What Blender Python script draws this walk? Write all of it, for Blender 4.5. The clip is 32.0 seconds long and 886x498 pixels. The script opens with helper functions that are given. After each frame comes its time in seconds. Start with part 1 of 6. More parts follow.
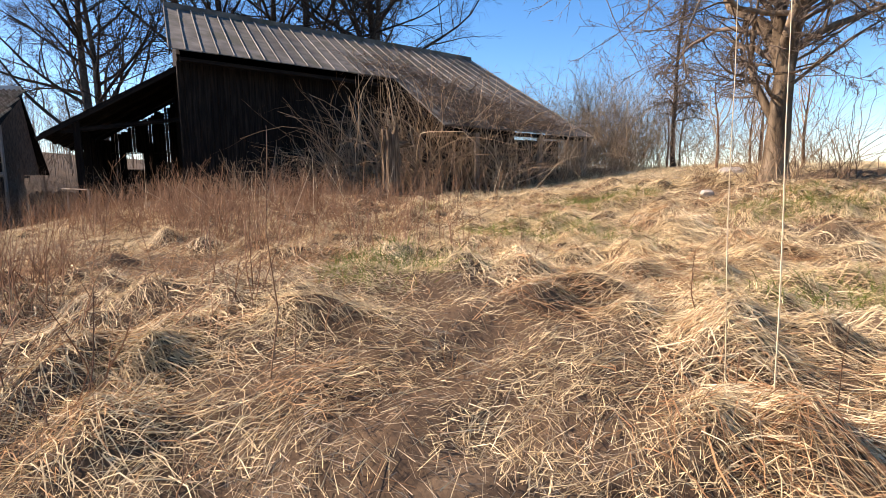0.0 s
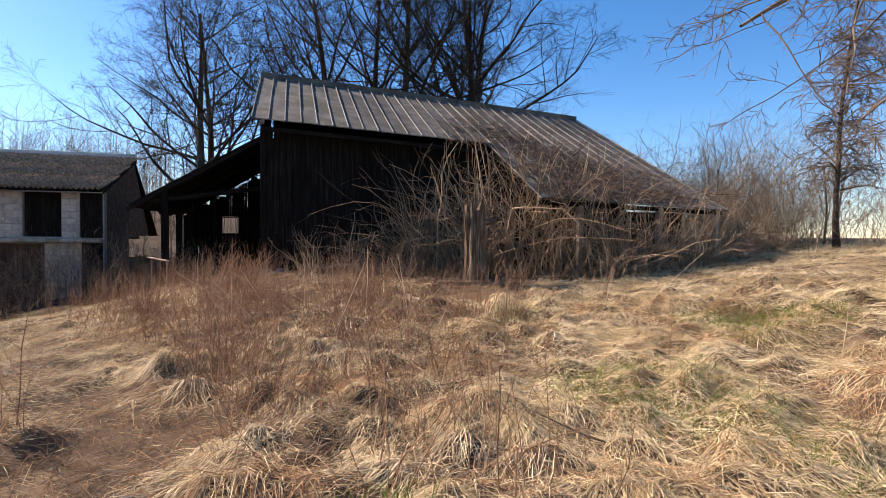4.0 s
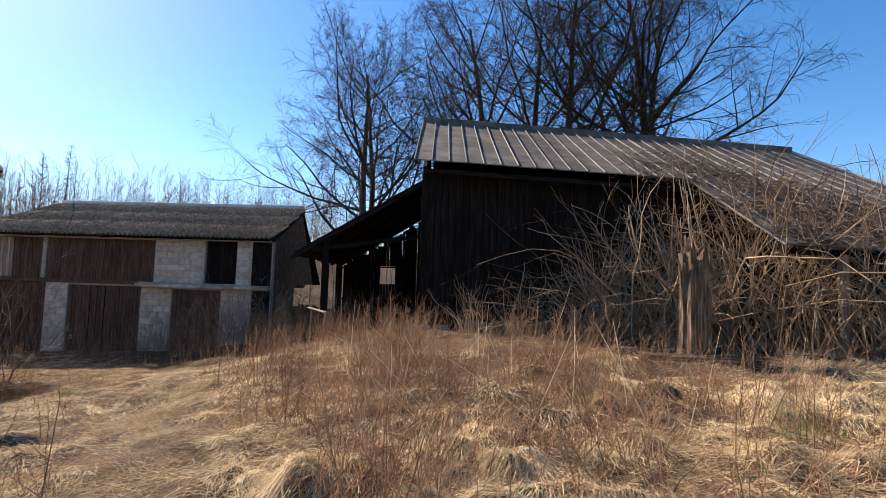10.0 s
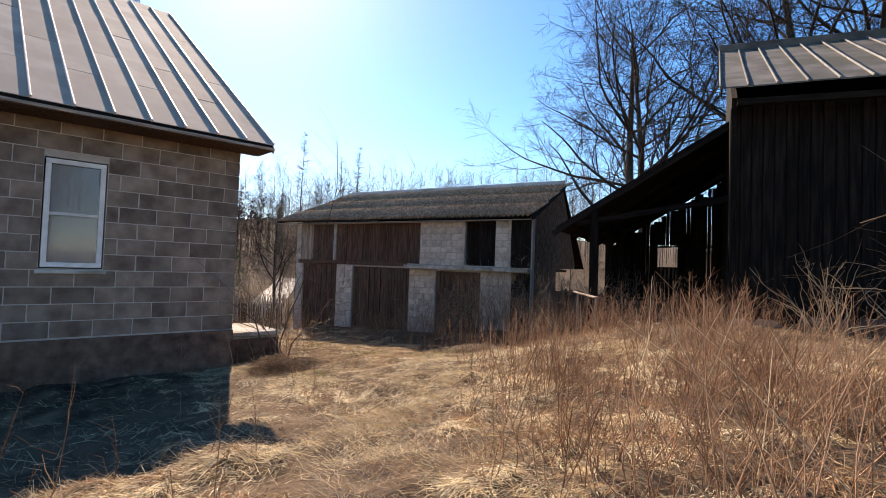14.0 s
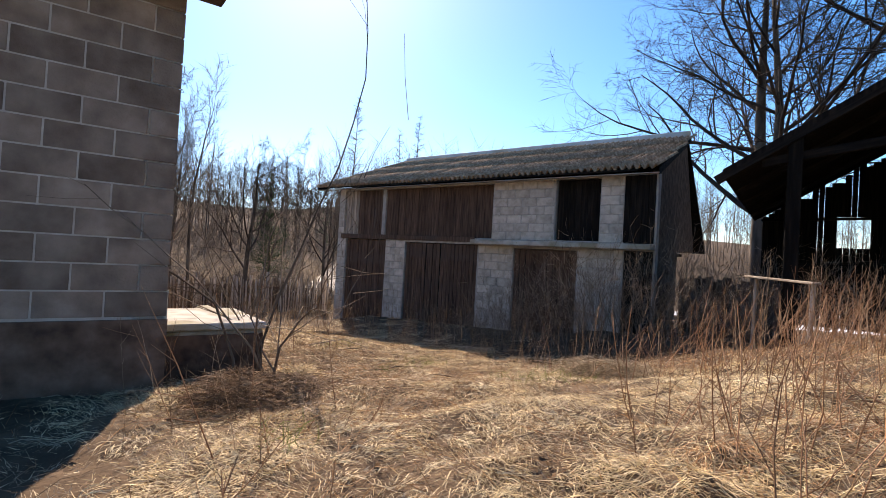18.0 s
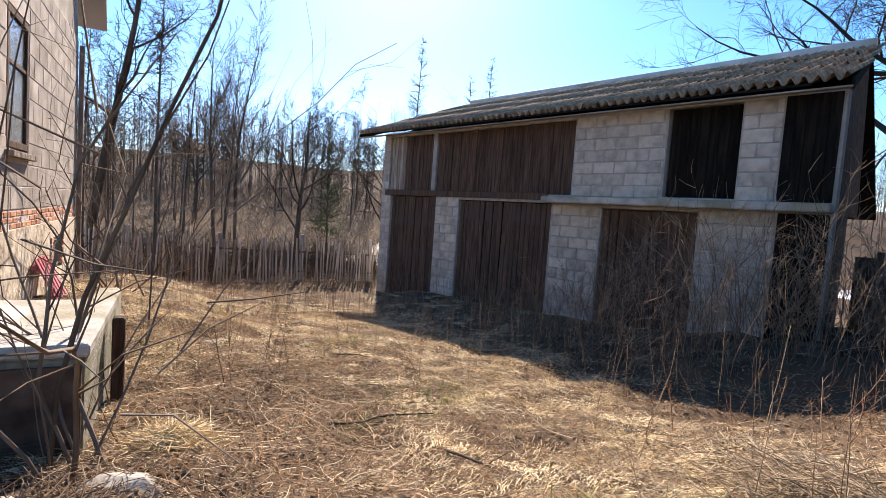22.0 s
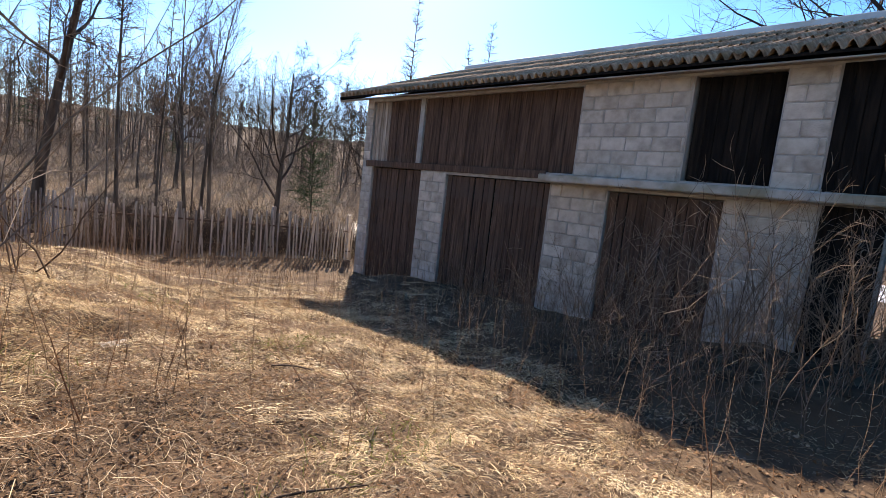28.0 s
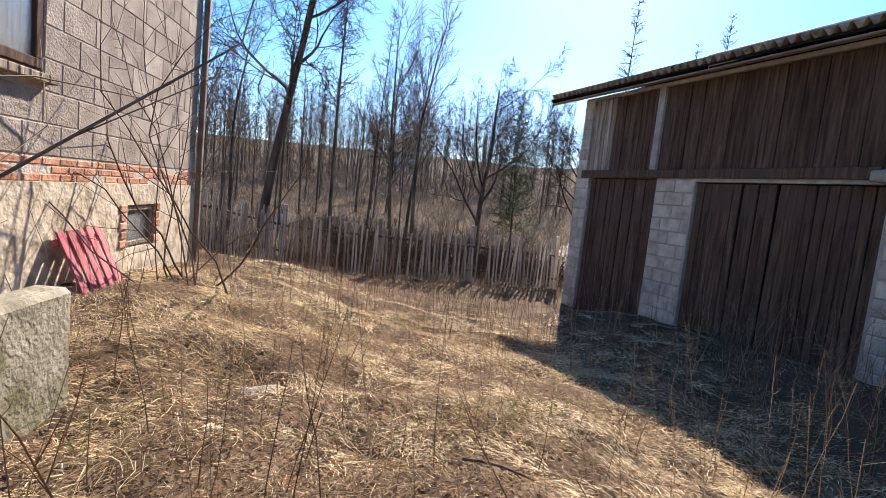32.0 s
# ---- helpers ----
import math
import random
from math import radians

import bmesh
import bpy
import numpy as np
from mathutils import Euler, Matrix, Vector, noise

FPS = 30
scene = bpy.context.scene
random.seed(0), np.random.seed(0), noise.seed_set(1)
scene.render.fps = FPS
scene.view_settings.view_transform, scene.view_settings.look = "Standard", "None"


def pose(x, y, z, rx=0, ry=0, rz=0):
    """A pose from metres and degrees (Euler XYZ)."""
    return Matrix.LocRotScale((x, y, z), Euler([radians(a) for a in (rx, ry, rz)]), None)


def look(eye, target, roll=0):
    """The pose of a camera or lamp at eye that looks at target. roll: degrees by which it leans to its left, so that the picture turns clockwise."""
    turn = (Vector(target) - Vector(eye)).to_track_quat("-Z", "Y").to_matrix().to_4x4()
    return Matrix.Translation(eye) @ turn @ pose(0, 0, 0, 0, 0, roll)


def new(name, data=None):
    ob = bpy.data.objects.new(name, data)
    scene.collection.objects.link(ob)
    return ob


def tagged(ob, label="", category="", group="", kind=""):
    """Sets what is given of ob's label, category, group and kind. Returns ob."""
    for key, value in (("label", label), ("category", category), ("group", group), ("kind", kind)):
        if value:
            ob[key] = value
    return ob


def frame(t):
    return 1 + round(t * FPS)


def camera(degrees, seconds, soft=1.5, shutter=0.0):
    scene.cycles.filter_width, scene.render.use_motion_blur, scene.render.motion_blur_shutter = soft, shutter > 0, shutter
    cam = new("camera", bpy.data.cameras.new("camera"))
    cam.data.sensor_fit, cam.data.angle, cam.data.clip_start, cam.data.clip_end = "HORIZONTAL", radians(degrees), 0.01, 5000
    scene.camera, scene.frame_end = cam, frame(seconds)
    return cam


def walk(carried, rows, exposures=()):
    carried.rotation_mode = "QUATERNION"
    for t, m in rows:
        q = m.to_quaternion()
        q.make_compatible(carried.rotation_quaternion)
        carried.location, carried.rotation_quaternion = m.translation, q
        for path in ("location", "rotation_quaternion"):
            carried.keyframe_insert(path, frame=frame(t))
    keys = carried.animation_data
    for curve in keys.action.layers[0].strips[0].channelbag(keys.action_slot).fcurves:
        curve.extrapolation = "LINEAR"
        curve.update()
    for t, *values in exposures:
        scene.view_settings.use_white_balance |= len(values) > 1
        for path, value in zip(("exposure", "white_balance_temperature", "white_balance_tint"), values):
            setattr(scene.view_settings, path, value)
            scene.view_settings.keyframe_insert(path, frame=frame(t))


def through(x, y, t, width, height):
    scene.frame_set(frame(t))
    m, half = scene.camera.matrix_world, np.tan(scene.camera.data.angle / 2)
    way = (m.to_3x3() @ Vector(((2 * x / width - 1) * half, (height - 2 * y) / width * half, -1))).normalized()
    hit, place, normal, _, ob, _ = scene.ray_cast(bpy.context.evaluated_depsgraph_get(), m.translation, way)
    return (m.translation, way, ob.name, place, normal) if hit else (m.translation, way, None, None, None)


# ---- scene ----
cam = camera(81.5, 32.0, soft=0.85)
PATH = [  # seconds, eye, yaw, pitch, roll
    (0, 0.666, -0.845, 1.971, 2.38, -7.12, -0.65),
    (0.5, 0.707, -0.315, 2.152, 6.10, -4.67, 0.17),
    (1, 0.562, 0.272, 2.328, 9.64, -2.99, -0.51),
    (1.5, 0.395, 0.669, 2.394, 11.78, -1.97, -1.46),
    (2, 0.405, 1.161, 2.378, 13.14, -1.75, -1.85),
    (2.5, 0.449, 1.390, 2.377, 13.50, -1.42, -1.24),
    (3, 0.476, 1.619, 2.411, 13.99, -1.49, -0.72),
    (3.5, 0.460, 1.597, 2.645, 14.50, -1.59, -0.17),
    (4, 0.767, 1.710, 2.783, 13.58, -1.38, 0.60),
    (4.5, 1.094, 1.601, 2.858, 7.79, 0.13, 1.77),
    (6.5, 1.232, 1.921, 2.964, 2.62, 3.39, 4.56),
    (7, 0.911, 2.197, 2.947, 8.04, 2.72, 2.34),
    (7.5, 0.552, 2.420, 2.920, 13.70, 2.50, 0.85),
    (8, 0.441, 2.601, 2.910, 17.11, 2.55, 0.83),
    (8.5, 0.276, 2.996, 2.952, 20.03, 3.26, 1.08),
    (9, -0.102, 3.255, 2.857, 24.95, 3.75, 0.97),
    (9.5, -0.523, 3.553, 2.754, 28.73, 4.07, 1.27),
    (10, -0.783, 3.678, 2.812, 29.75, 4.15, 1.83),
    (10.5, -1.218, 3.732, 2.801, 31.29, 3.29, 1.38),
    (11, -1.511, 3.649, 2.824, 34.13, 2.82, 0.64),
    (11.5, -1.960, 4.002, 2.860, 37.77, 3.51, 2.50),
    (12, -2.220, 4.279, 2.874, 41.43, 2.53, 2.75),
    (12.5, -2.480, 4.500, 2.865, 44.21, 0.90, 2.12),
    (13, -2.589, 4.742, 2.819, 48.16, 0.28, 1.57),
    (13.5, -2.666, 5.120, 2.729, 52.80, 1.28, 2.38),
    (14, -2.786, 5.437, 2.545, 57.78, 1.98, 2.10),
    (14.5, -3.654, 5.777, 2.435, 62.79, 2.58, 0.12),
    (15, -4.378, 6.137, 2.315, 65.47, 3.18, 0.64),
    (15.5, -4.751, 6.247, 2.286, 67.00, 2.60, 1.87),
    (17.5, -6.674, 7.366, 2.094, 66.64, 3.56, 1.82),
    (18, -7.170, 7.580, 2.009, 64.48, 0.88, 3.33),
    (18.5, -7.797, 8.018, 2.077, 63.92, -0.03, 3.32),
    (19, -8.057, 8.073, 2.109, 64.31, -0.42, 3.65),
    (19.5, -8.389, 8.248, 2.106, 66.16, -1.16, 4.31),
    (20, -8.723, 8.834, 2.053, 69.84, -1.89, 4.42),
    (20.5, -8.928, 9.000, 2.068, 71.72, -2.05, 3.92),
    (21, -9.489, 9.161, 1.968, 72.65, -2.07, 3.49),
    (21.5, -9.984, 9.410, 1.991, 73.36, -3.32, 4.05),
    (22, -10.269, 9.512, 2.017, 72.96, -3.83, 4.09),
    (22.5, -10.836, 10.103, 1.937, 72.61, -5.08, 4.41),
    (23, -11.255, 10.378, 2.004, 72.97, -6.38, 4.95),
    (23.5, -11.406, 10.291, 1.975, 75.98, -7.77, 6.44),
    (24, -11.344, 10.115, 1.962, 79.89, -8.60, 6.60),
    (24.5, -11.209, 10.008, 2.014, 81.22, -8.91, 8.42),
    (26.5, -11.303, 10.068, 2.085, 79.01, -6.75, 6.99),
    (27, -11.417, 10.130, 2.099, 74.70, -6.55, 6.55),
    (27.5, -11.495, 10.150, 2.095, 72.51, -6.35, 6.56),
    (28, -11.577, 10.174, 2.078, 72.03, -6.55, 6.33),
    (28.5, -11.646, 10.206, 2.059, 72.58, -5.97, 5.89),
    (29, -11.881, 10.248, 2.015, 72.86, -5.11, 6.16),
    (29.5, -12.071, 10.220, 1.972, 74.69, -5.45, 6.95),
    (30, -12.102, 10.190, 1.896, 79.36, -6.44, 6.40),
    (30.5, -12.467, 10.355, 1.865, 83.71, -6.85, 7.53),
    (31, -12.866, 10.441, 1.795, 86.95, -6.03, 6.85),
    (31.5, -13.109, 10.359, 1.724, 90.58, -5.86, 7.30),
    (32, -13.772, 10.149, 1.727, 93.82, -5.79, 5.99),
]


def facing(x, y, z, yaw, pitch, roll):
    a, p = radians(yaw), radians(pitch)
    ahead = Vector((-math.sin(a) * math.cos(p), math.cos(a) * math.cos(p), math.sin(p)))
    eye = Vector((x, y, z))
    return look(eye, eye + ahead, roll)


walk(cam, [(t, facing(*row)) for t, *row in PATH],
     exposures=[(0.0, 1.15, 7870, 23), (1.0, 1.0, 7670, 23), (4.0, 0.95, 7520, 22), (7.0, 1.02, 7470, 21), (8.0, 0.93, 7670, 21), (9.0, 0.94, 7670, 20), (13.0, 1.18, 8070, 20), (15.0, 1.15, 8070, 20), (20.0, 1.25, 7520, 19), (24.0, 1.5, 7270, 18), (28.0, 1.42, 7520, 19), (32.0, 1.35, 7120, 17)])

# ---- light ----
SUN = Vector((-0.816, 0.144, 0.636)).normalized()
sky = bpy.data.worlds.new("sky")
scene.world = sky
sky.use_nodes = True
nt = sky.node_tree
tex = nt.nodes.new("ShaderNodeTexSky")
tex.sky_type, tex.sun_disc = "NISHITA", False
tex.sun_elevation = math.asin(SUN.z)
tex.sun_rotation = math.atan2(SUN.x, SUN.y)
tex.altitude, tex.air_density, tex.dust_density, tex.ozone_density = 600, 1.0, 0.0, 3.0
nt.nodes["Background"].inputs[1].default_value = 0.112
vivid = nt.nodes.new("ShaderNodeHueSaturation")
vivid.inputs["Saturation"].default_value = 1.28
cool = nt.nodes.new("ShaderNodeMix")
cool.data_type, cool.blend_type = "RGBA", "MULTIPLY"
cool.inputs["Factor"].default_value = 1.0
cool.inputs[7].default_value = (0.92, 0.98, 1.04, 1)
nt.links.new(tex.outputs[0], cool.inputs[6])
nt.links.new(cool.outputs[2], vivid.inputs["Color"])
# the bright haze round the sun
haze = nt.nodes.new("ShaderNodeTexSky")
haze.sky_type, haze.sun_disc = "NISHITA", False
haze.sun_elevation, haze.sun_rotation = tex.sun_elevation, tex.sun_rotation
haze.altitude, haze.air_density, haze.dust_density, haze.ozone_density = 100, 0.0, 2.2, 0.0
both_skies = nt.nodes.new("ShaderNodeMix")
both_skies.data_type, both_skies.blend_type = "RGBA", "ADD"
both_skies.inputs["Factor"].default_value = 0.11
nt.links.new(vivid.outputs[0], both_skies.inputs[6])
nt.links.new(haze.outputs[0], both_skies.inputs[7])
nt.links.new(both_skies.outputs[2], nt.nodes["Background"].inputs[0])
lamp = bpy.data.lights.new("sun", "SUN")
lamp.energy, lamp.angle, lamp.color = 5.0, radians(0.6), (1.0, 0.945, 0.86)
sun = new("sun", lamp)
sun.matrix_basis = look((0, 0, 0), -SUN)


# ---- materials ----
def material(name, colours, scale=4.0, rough=0.85, metal=0.0, bump=0.3, stretch=(1, 1, 1), stain=None, stain_scale=0.7, spread=0.25, fine=30.0, through=0.0, stain_low=0.5):
    """Two scales of noise between colours, a stain colour in large patches, fine relief."""
    m = bpy.data.materials.new(name)
    m.use_nodes = True
    t = m.node_tree
    n, link = t.nodes, t.links.new
    b = n["Principled BSDF"]
    co = n.new("ShaderNodeTexCoord")
    mp = n.new("ShaderNodeMapping")
    mp.inputs["Scale"].default_value = stretch
    link(co.outputs["Object"], mp.inputs[0])
    info = n.new("ShaderNodeObjectInfo")
    add = n.new("ShaderNodeVectorMath")
    add.operation = "ADD"
    mul = n.new("ShaderNodeMath")
    mul.operation = "MULTIPLY"
    mul.inputs[1].default_value = 37.0
    link(info.outputs["Random"], mul.inputs[0])
    link(mp.outputs[0], add.inputs[0])
    link(mul.outputs[0], add.inputs[1])
    n1 = n.new("ShaderNodeTexNoise")
    n1.inputs["Scale"].default_value, n1.inputs["Detail"].default_value = scale, 6
    link(add.outputs[0], n1.inputs["Vector"])
    ramp = n.new("ShaderNodeValToRGB")
    el = ramp.color_ramp.elements
    for i, c in enumerate(colours):
        pos = 0.3 + 0.4 * i / max(1, len(colours) - 1)
        e = el[i] if i < 2 else el.new(pos)
        e.position, e.color = pos, (*c, 1)
    link(n1.outputs["Fac"], ramp.inputs[0])
    col = ramp.outputs[0]
    # each piece a little lighter or darker
    hsv = n.new("ShaderNodeHueSaturation")
    mr = n.new("ShaderNodeMapRange")
    mr.inputs["To Min"].default_value, mr.inputs["To Max"].default_value = 1 - spread, 1 + spread
    geo = n.new("ShaderNodeNewGeometry")
    both = n.new("ShaderNodeMath")
    both.operation = "ADD"
    link(info.outputs["Random"], both.inputs[0])
    link(geo.outputs["Random Per Island"], both.inputs[1])
    frac = n.new("ShaderNodeMath")
    frac.operation = "FRACT"
    link(both.outputs[0], frac.inputs[0])
    link(frac.outputs[0], mr.inputs["Value"])
    link(mr.outputs[0], hsv.inputs["Value"])
    link(col, hsv.inputs["Color"])
    col = hsv.outputs[0]
    if stain:
        n2 = n.new("ShaderNodeTexNoise")
        n2.inputs["Scale"].default_value, n2.inputs["Detail"].default_value = stain_scale, 5
        link(co.outputs["Object"], n2.inputs["Vector"])
        r2 = n.new("ShaderNodeValToRGB")
        r2.color_ramp.elements[0].position, r2.color_ramp.elements[1].position = stain_low, stain_low + 0.14
        link(n2.outputs["Fac"], r2.inputs[0])
        mix = n.new("ShaderNodeMix")
        mix.data_type = "RGBA"
        link(r2.outputs[0], mix.inputs["Factor"])
        link(col, mix.inputs[6])
        mix.inputs[7].default_value = (*stain, 1)
        col = mix.outputs[2]
    link(col, b.inputs["Base Color"])
    b.inputs["Roughness"].default_value, b.inputs["Metallic"].default_value = rough, metal
    b.inputs["Specular IOR Level"].default_value = 0.12 if rough > 0.75 else 0.4
    if bump:
        n3 = n.new("ShaderNodeTexNoise")
        n3.inputs["Scale"].default_value, n3.inputs["Detail"].default_value = fine, 4
        link(add.outputs[0], n3.inputs["Vector"])
        bp = n.new("ShaderNodeBump")
        bp.inputs["Strength"].default_value, bp.inputs["Distance"].default_value = bump, 0.02
        link(n3.outputs["Fac"], bp.inputs["Height"])
        link(bp.outputs[0], b.inputs["Normal"])
    if through:
        b.inputs["Subsurface Weight"].default_value = 0.0
        tr = n.new("ShaderNodeBsdfTranslucent")
        link(col, tr.inputs[0])
        mx = n.new("ShaderNodeMixShader")
        mx.inputs[0].default_value = through
        link(b.outputs[0], mx.inputs[1])
        link(tr.outputs[0], mx.inputs[2])
        link(mx.outputs[0], n["Material Output"].inputs[0])
    return m


def glass_material(name, tint):
    m = bpy.data.materials.new(name)
    m.use_nodes = True
    b = m.node_tree.nodes["Principled BSDF"]
    b.inputs["Base Color"].default_value = (*tint, 1)
    b.inputs["Roughness"].default_value, b.inputs["Transmission Weight"].default_value, b.inputs["IOR"].default_value = 0.05, 0.9, 1.45
    return m


M_SOIL = material("soil_and_straw", [(0.035, 0.023, 0.015), (0.085, 0.057, 0.036), (0.17, 0.118, 0.075)], 3.0, 1.0, bump=0.8, stain=(0.10, 0.065, 0.04), stain_scale=0.45, fine=18)
M_GRASS = material("dry_grass", [(0.42, 0.31, 0.17), (0.68, 0.54, 0.32), (0.88, 0.75, 0.5)], 0.9, 0.7, bump=0, spread=0.45, through=0.22)
M_GRASS_BROWN = material("brown_grass", [(0.22, 0.115, 0.06), (0.38, 0.22, 0.115), (0.52, 0.335, 0.185)], 0.8, 0.85, bump=0, spread=0.45, through=0.2)
M_GRASS_GREEN = material("green_grass", [(0.10, 0.14, 0.03), (0.20, 0.23, 0.06)], 1.0, 0.8, bump=0, spread=0.35, through=0.3)
M_GRASS_GREY = material("grey_straw", [(0.26, 0.19, 0.12), (0.42, 0.33, 0.225), (0.58, 0.48, 0.35)], 0.8, 0.8, bump=0, spread=0.45, through=0.25)
M_STRAW = material("pale_straw", [(0.62, 0.49, 0.30), (0.8, 0.68, 0.48)], 2.0, 0.7, bump=0, spread=0.3, through=0.15)
M_WEED = material("weed_stem", [(0.15, 0.076, 0.045), (0.26, 0.148, 0.088), (0.4, 0.25, 0.155)], 1.5, 0.85, bump=0, spread=0.4)
M_LEAF = material("dead_leaves", [(0.16, 0.1, 0.06), (0.28, 0.185, 0.115), (0.42, 0.31, 0.21)], 3.0, 0.8, bump=0, spread=0.5, through=0.35)
M_BARK = material("bark", [(0.035, 0.026, 0.02), (0.085, 0.065, 0.05), (0.14, 0.11, 0.085)], 5.0, 0.95, bump=0.8, stretch=(1, 1, 0.25), fine=25)
M_BARK_WARM = material("warm_bark", [(0.07, 0.05, 0.034), (0.17, 0.125, 0.083), (0.3, 0.23, 0.16)], 5.0, 0.95, bump=0.8, stretch=(1, 1, 0.25), fine=25)
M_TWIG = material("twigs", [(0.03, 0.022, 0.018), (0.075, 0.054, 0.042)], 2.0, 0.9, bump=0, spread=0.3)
M_TWIG_GREY = material("grey_brown_twigs", [(0.09, 0.068, 0.052), (0.19, 0.145, 0.11)], 2.0, 0.9, bump=0, spread=0.35)
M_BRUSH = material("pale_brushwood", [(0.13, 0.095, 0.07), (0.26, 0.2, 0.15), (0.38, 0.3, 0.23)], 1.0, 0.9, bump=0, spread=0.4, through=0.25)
M_TWIG_PALE = material("pale_twigs", [(0.20, 0.14, 0.09), (0.36, 0.27, 0.18), (0.46, 0.36, 0.25)], 1.2, 0.8, bump=0, spread=0.4)
M_TWIG_RED = material("reddish_twigs", [(0.12, 0.065, 0.04), (0.22, 0.13, 0.08)], 2.0, 0.85, bump=0, spread=0.35)
M_NEEDLE = material("conifer_needles", [(0.015, 0.035, 0.012), (0.045, 0.075, 0.025)], 2.0, 0.8, bump=0, spread=0.4)
M_LARCH = material("larch_twigs", [(0.075, 0.046, 0.03), (0.16, 0.105, 0.07)], 2.0, 0.9, bump=0, spread=0.3)
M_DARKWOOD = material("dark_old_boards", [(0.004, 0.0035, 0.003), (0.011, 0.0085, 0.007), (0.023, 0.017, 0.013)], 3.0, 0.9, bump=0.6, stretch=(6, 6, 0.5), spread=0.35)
M_BROWNWOOD = material("brown_weathered_boards", [(0.045, 0.027, 0.019), (0.09, 0.055, 0.039), (0.15, 0.096, 0.07)], 3.0, 0.85, bump=0.5, stretch=(8, 8, 0.5), stain=(0.09, 0.062, 0.05), stain_scale=1.2, spread=0.2)
M_GREYWOOD = material("grey_weathered_wood", [(0.17, 0.13, 0.1), (0.3, 0.24, 0.19), (0.42, 0.36, 0.3)], 3.0, 0.85, bump=0.5, stretch=(8, 8, 0.6), spread=0.25)
M_FENCE = material("grey_brown_pickets", [(0.23, 0.19, 0.155), (0.4, 0.345, 0.295), (0.54, 0.48, 0.42)], 3.0, 0.9, bump=0.4, stretch=(8, 8, 0.6), spread=0.4)
M_ROOFTIN = material("old_roof_felt_panels", [(0.045, 0.04, 0.033), (0.095, 0.086, 0.072), (0.15, 0.136, 0.115)], 1.6, 0.75, bump=0.3, stain=(0.06, 0.058, 0.038), stain_scale=0.9, spread=0.14)
# paler than the tin: the sun's glint on the seam edges, put into colour
M_LIT_SEAM = material("sunlit_tin_seams", [(0.5, 0.45, 0.41), (0.62, 0.57, 0.53)], 3.0, 0.45, bump=0.1)
M_BATTEN = material("roof_battens", [(0.15, 0.138, 0.118), (0.26, 0.24, 0.21)], 3.0, 0.8, bump=0.3)
M_ETERNIT = material("mossy_corrugated_sheet", [(0.16, 0.1, 0.062), (0.31, 0.21, 0.135), (0.48, 0.35, 0.24)], 7.0, 0.95, bump=0.5, stain=(0.2, 0.14, 0.082), stain_scale=1.6, spread=0.1)
M_BLOCK = material("concrete_block", [(0.32, 0.28, 0.235), (0.46, 0.405, 0.345), (0.56, 0.505, 0.44)], 5.0, 0.95, bump=0.7, stain=(0.2, 0.175, 0.145), stain_scale=1.3, spread=0.16, fine=45)
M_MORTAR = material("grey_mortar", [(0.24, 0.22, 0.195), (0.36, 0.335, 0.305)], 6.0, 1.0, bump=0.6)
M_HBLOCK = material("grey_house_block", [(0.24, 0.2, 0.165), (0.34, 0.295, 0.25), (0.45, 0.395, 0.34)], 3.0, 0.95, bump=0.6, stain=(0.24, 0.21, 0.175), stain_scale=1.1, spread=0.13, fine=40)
M_HMORTAR = material("pale_mortar", [(0.36, 0.31, 0.265), (0.48, 0.43, 0.37)], 6.0, 1.0, bump=0.6)
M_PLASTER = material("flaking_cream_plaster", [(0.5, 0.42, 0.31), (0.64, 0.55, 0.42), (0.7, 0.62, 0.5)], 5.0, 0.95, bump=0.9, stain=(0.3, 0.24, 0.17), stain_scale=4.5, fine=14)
M_BRICK = material("orange_brick", [(0.33, 0.135, 0.08), (0.47, 0.23, 0.14), (0.54, 0.36, 0.26)], 8.0, 0.9, bump=0.5, spread=0.25)
M_CONCRETE = material("rough_concrete", [(0.32, 0.3, 0.265), (0.45, 0.42, 0.38), (0.54, 0.51, 0.46)], 4.0, 0.95, bump=0.6, stain=(0.25, 0.23, 0.17), stain_scale=1.4)
# the house block again, darkened to put the front wall's shade into its colour
M_SHADE_BLOCK = material("shaded_house_block", [(0.13, 0.093, 0.072), (0.21, 0.157, 0.124), (0.3, 0.232, 0.186)], 3.0, 0.95, bump=0.6, spread=0.22, fine=40)
M_MOSSY = material("mossy_stained_concrete", [(0.16, 0.145, 0.105), (0.27, 0.25, 0.19), (0.36, 0.34, 0.28)], 4.0, 0.95, bump=0.7, stain=(0.12, 0.12, 0.06), stain_scale=2.6)
M_HOUSEROOF = material("grey_tin_roof", [(0.36, 0.28, 0.225), (0.47, 0.375, 0.305)], 1.2, 0.85, bump=0.1, spread=0.14, stain=(0.36, 0.29, 0.235), stain_scale=0.8)
M_WHITE = material("old_white_paint", [(0.6, 0.58, 0.54), (0.78, 0.76, 0.72)], 6.0, 0.6, bump=0.2)
M_REDWOOD = material("faded_red_paint", [(0.42, 0.1, 0.12), (0.56, 0.2, 0.22)], 5.0, 0.8, bump=0.3, stretch=(6, 6, 1))
# black that puts the darkness of unlit rooms into colour
M_BLACK = material("painted_interior_dark", [(0.012, 0.01, 0.009), (0.022, 0.019, 0.016)], 2.0, 1.0, bump=0)
M_STONE = material("field_stone", [(0.25, 0.23, 0.2), (0.4, 0.38, 0.34)], 5.0, 0.9, bump=0.6)
M_PALESTONE = material("whitewashed_stone", [(0.2, 0.185, 0.165), (0.34, 0.32, 0.29)], 4.0, 0.95, bump=0.7, stain=(0.24, 0.22, 0.19), stain_scale=2.0)
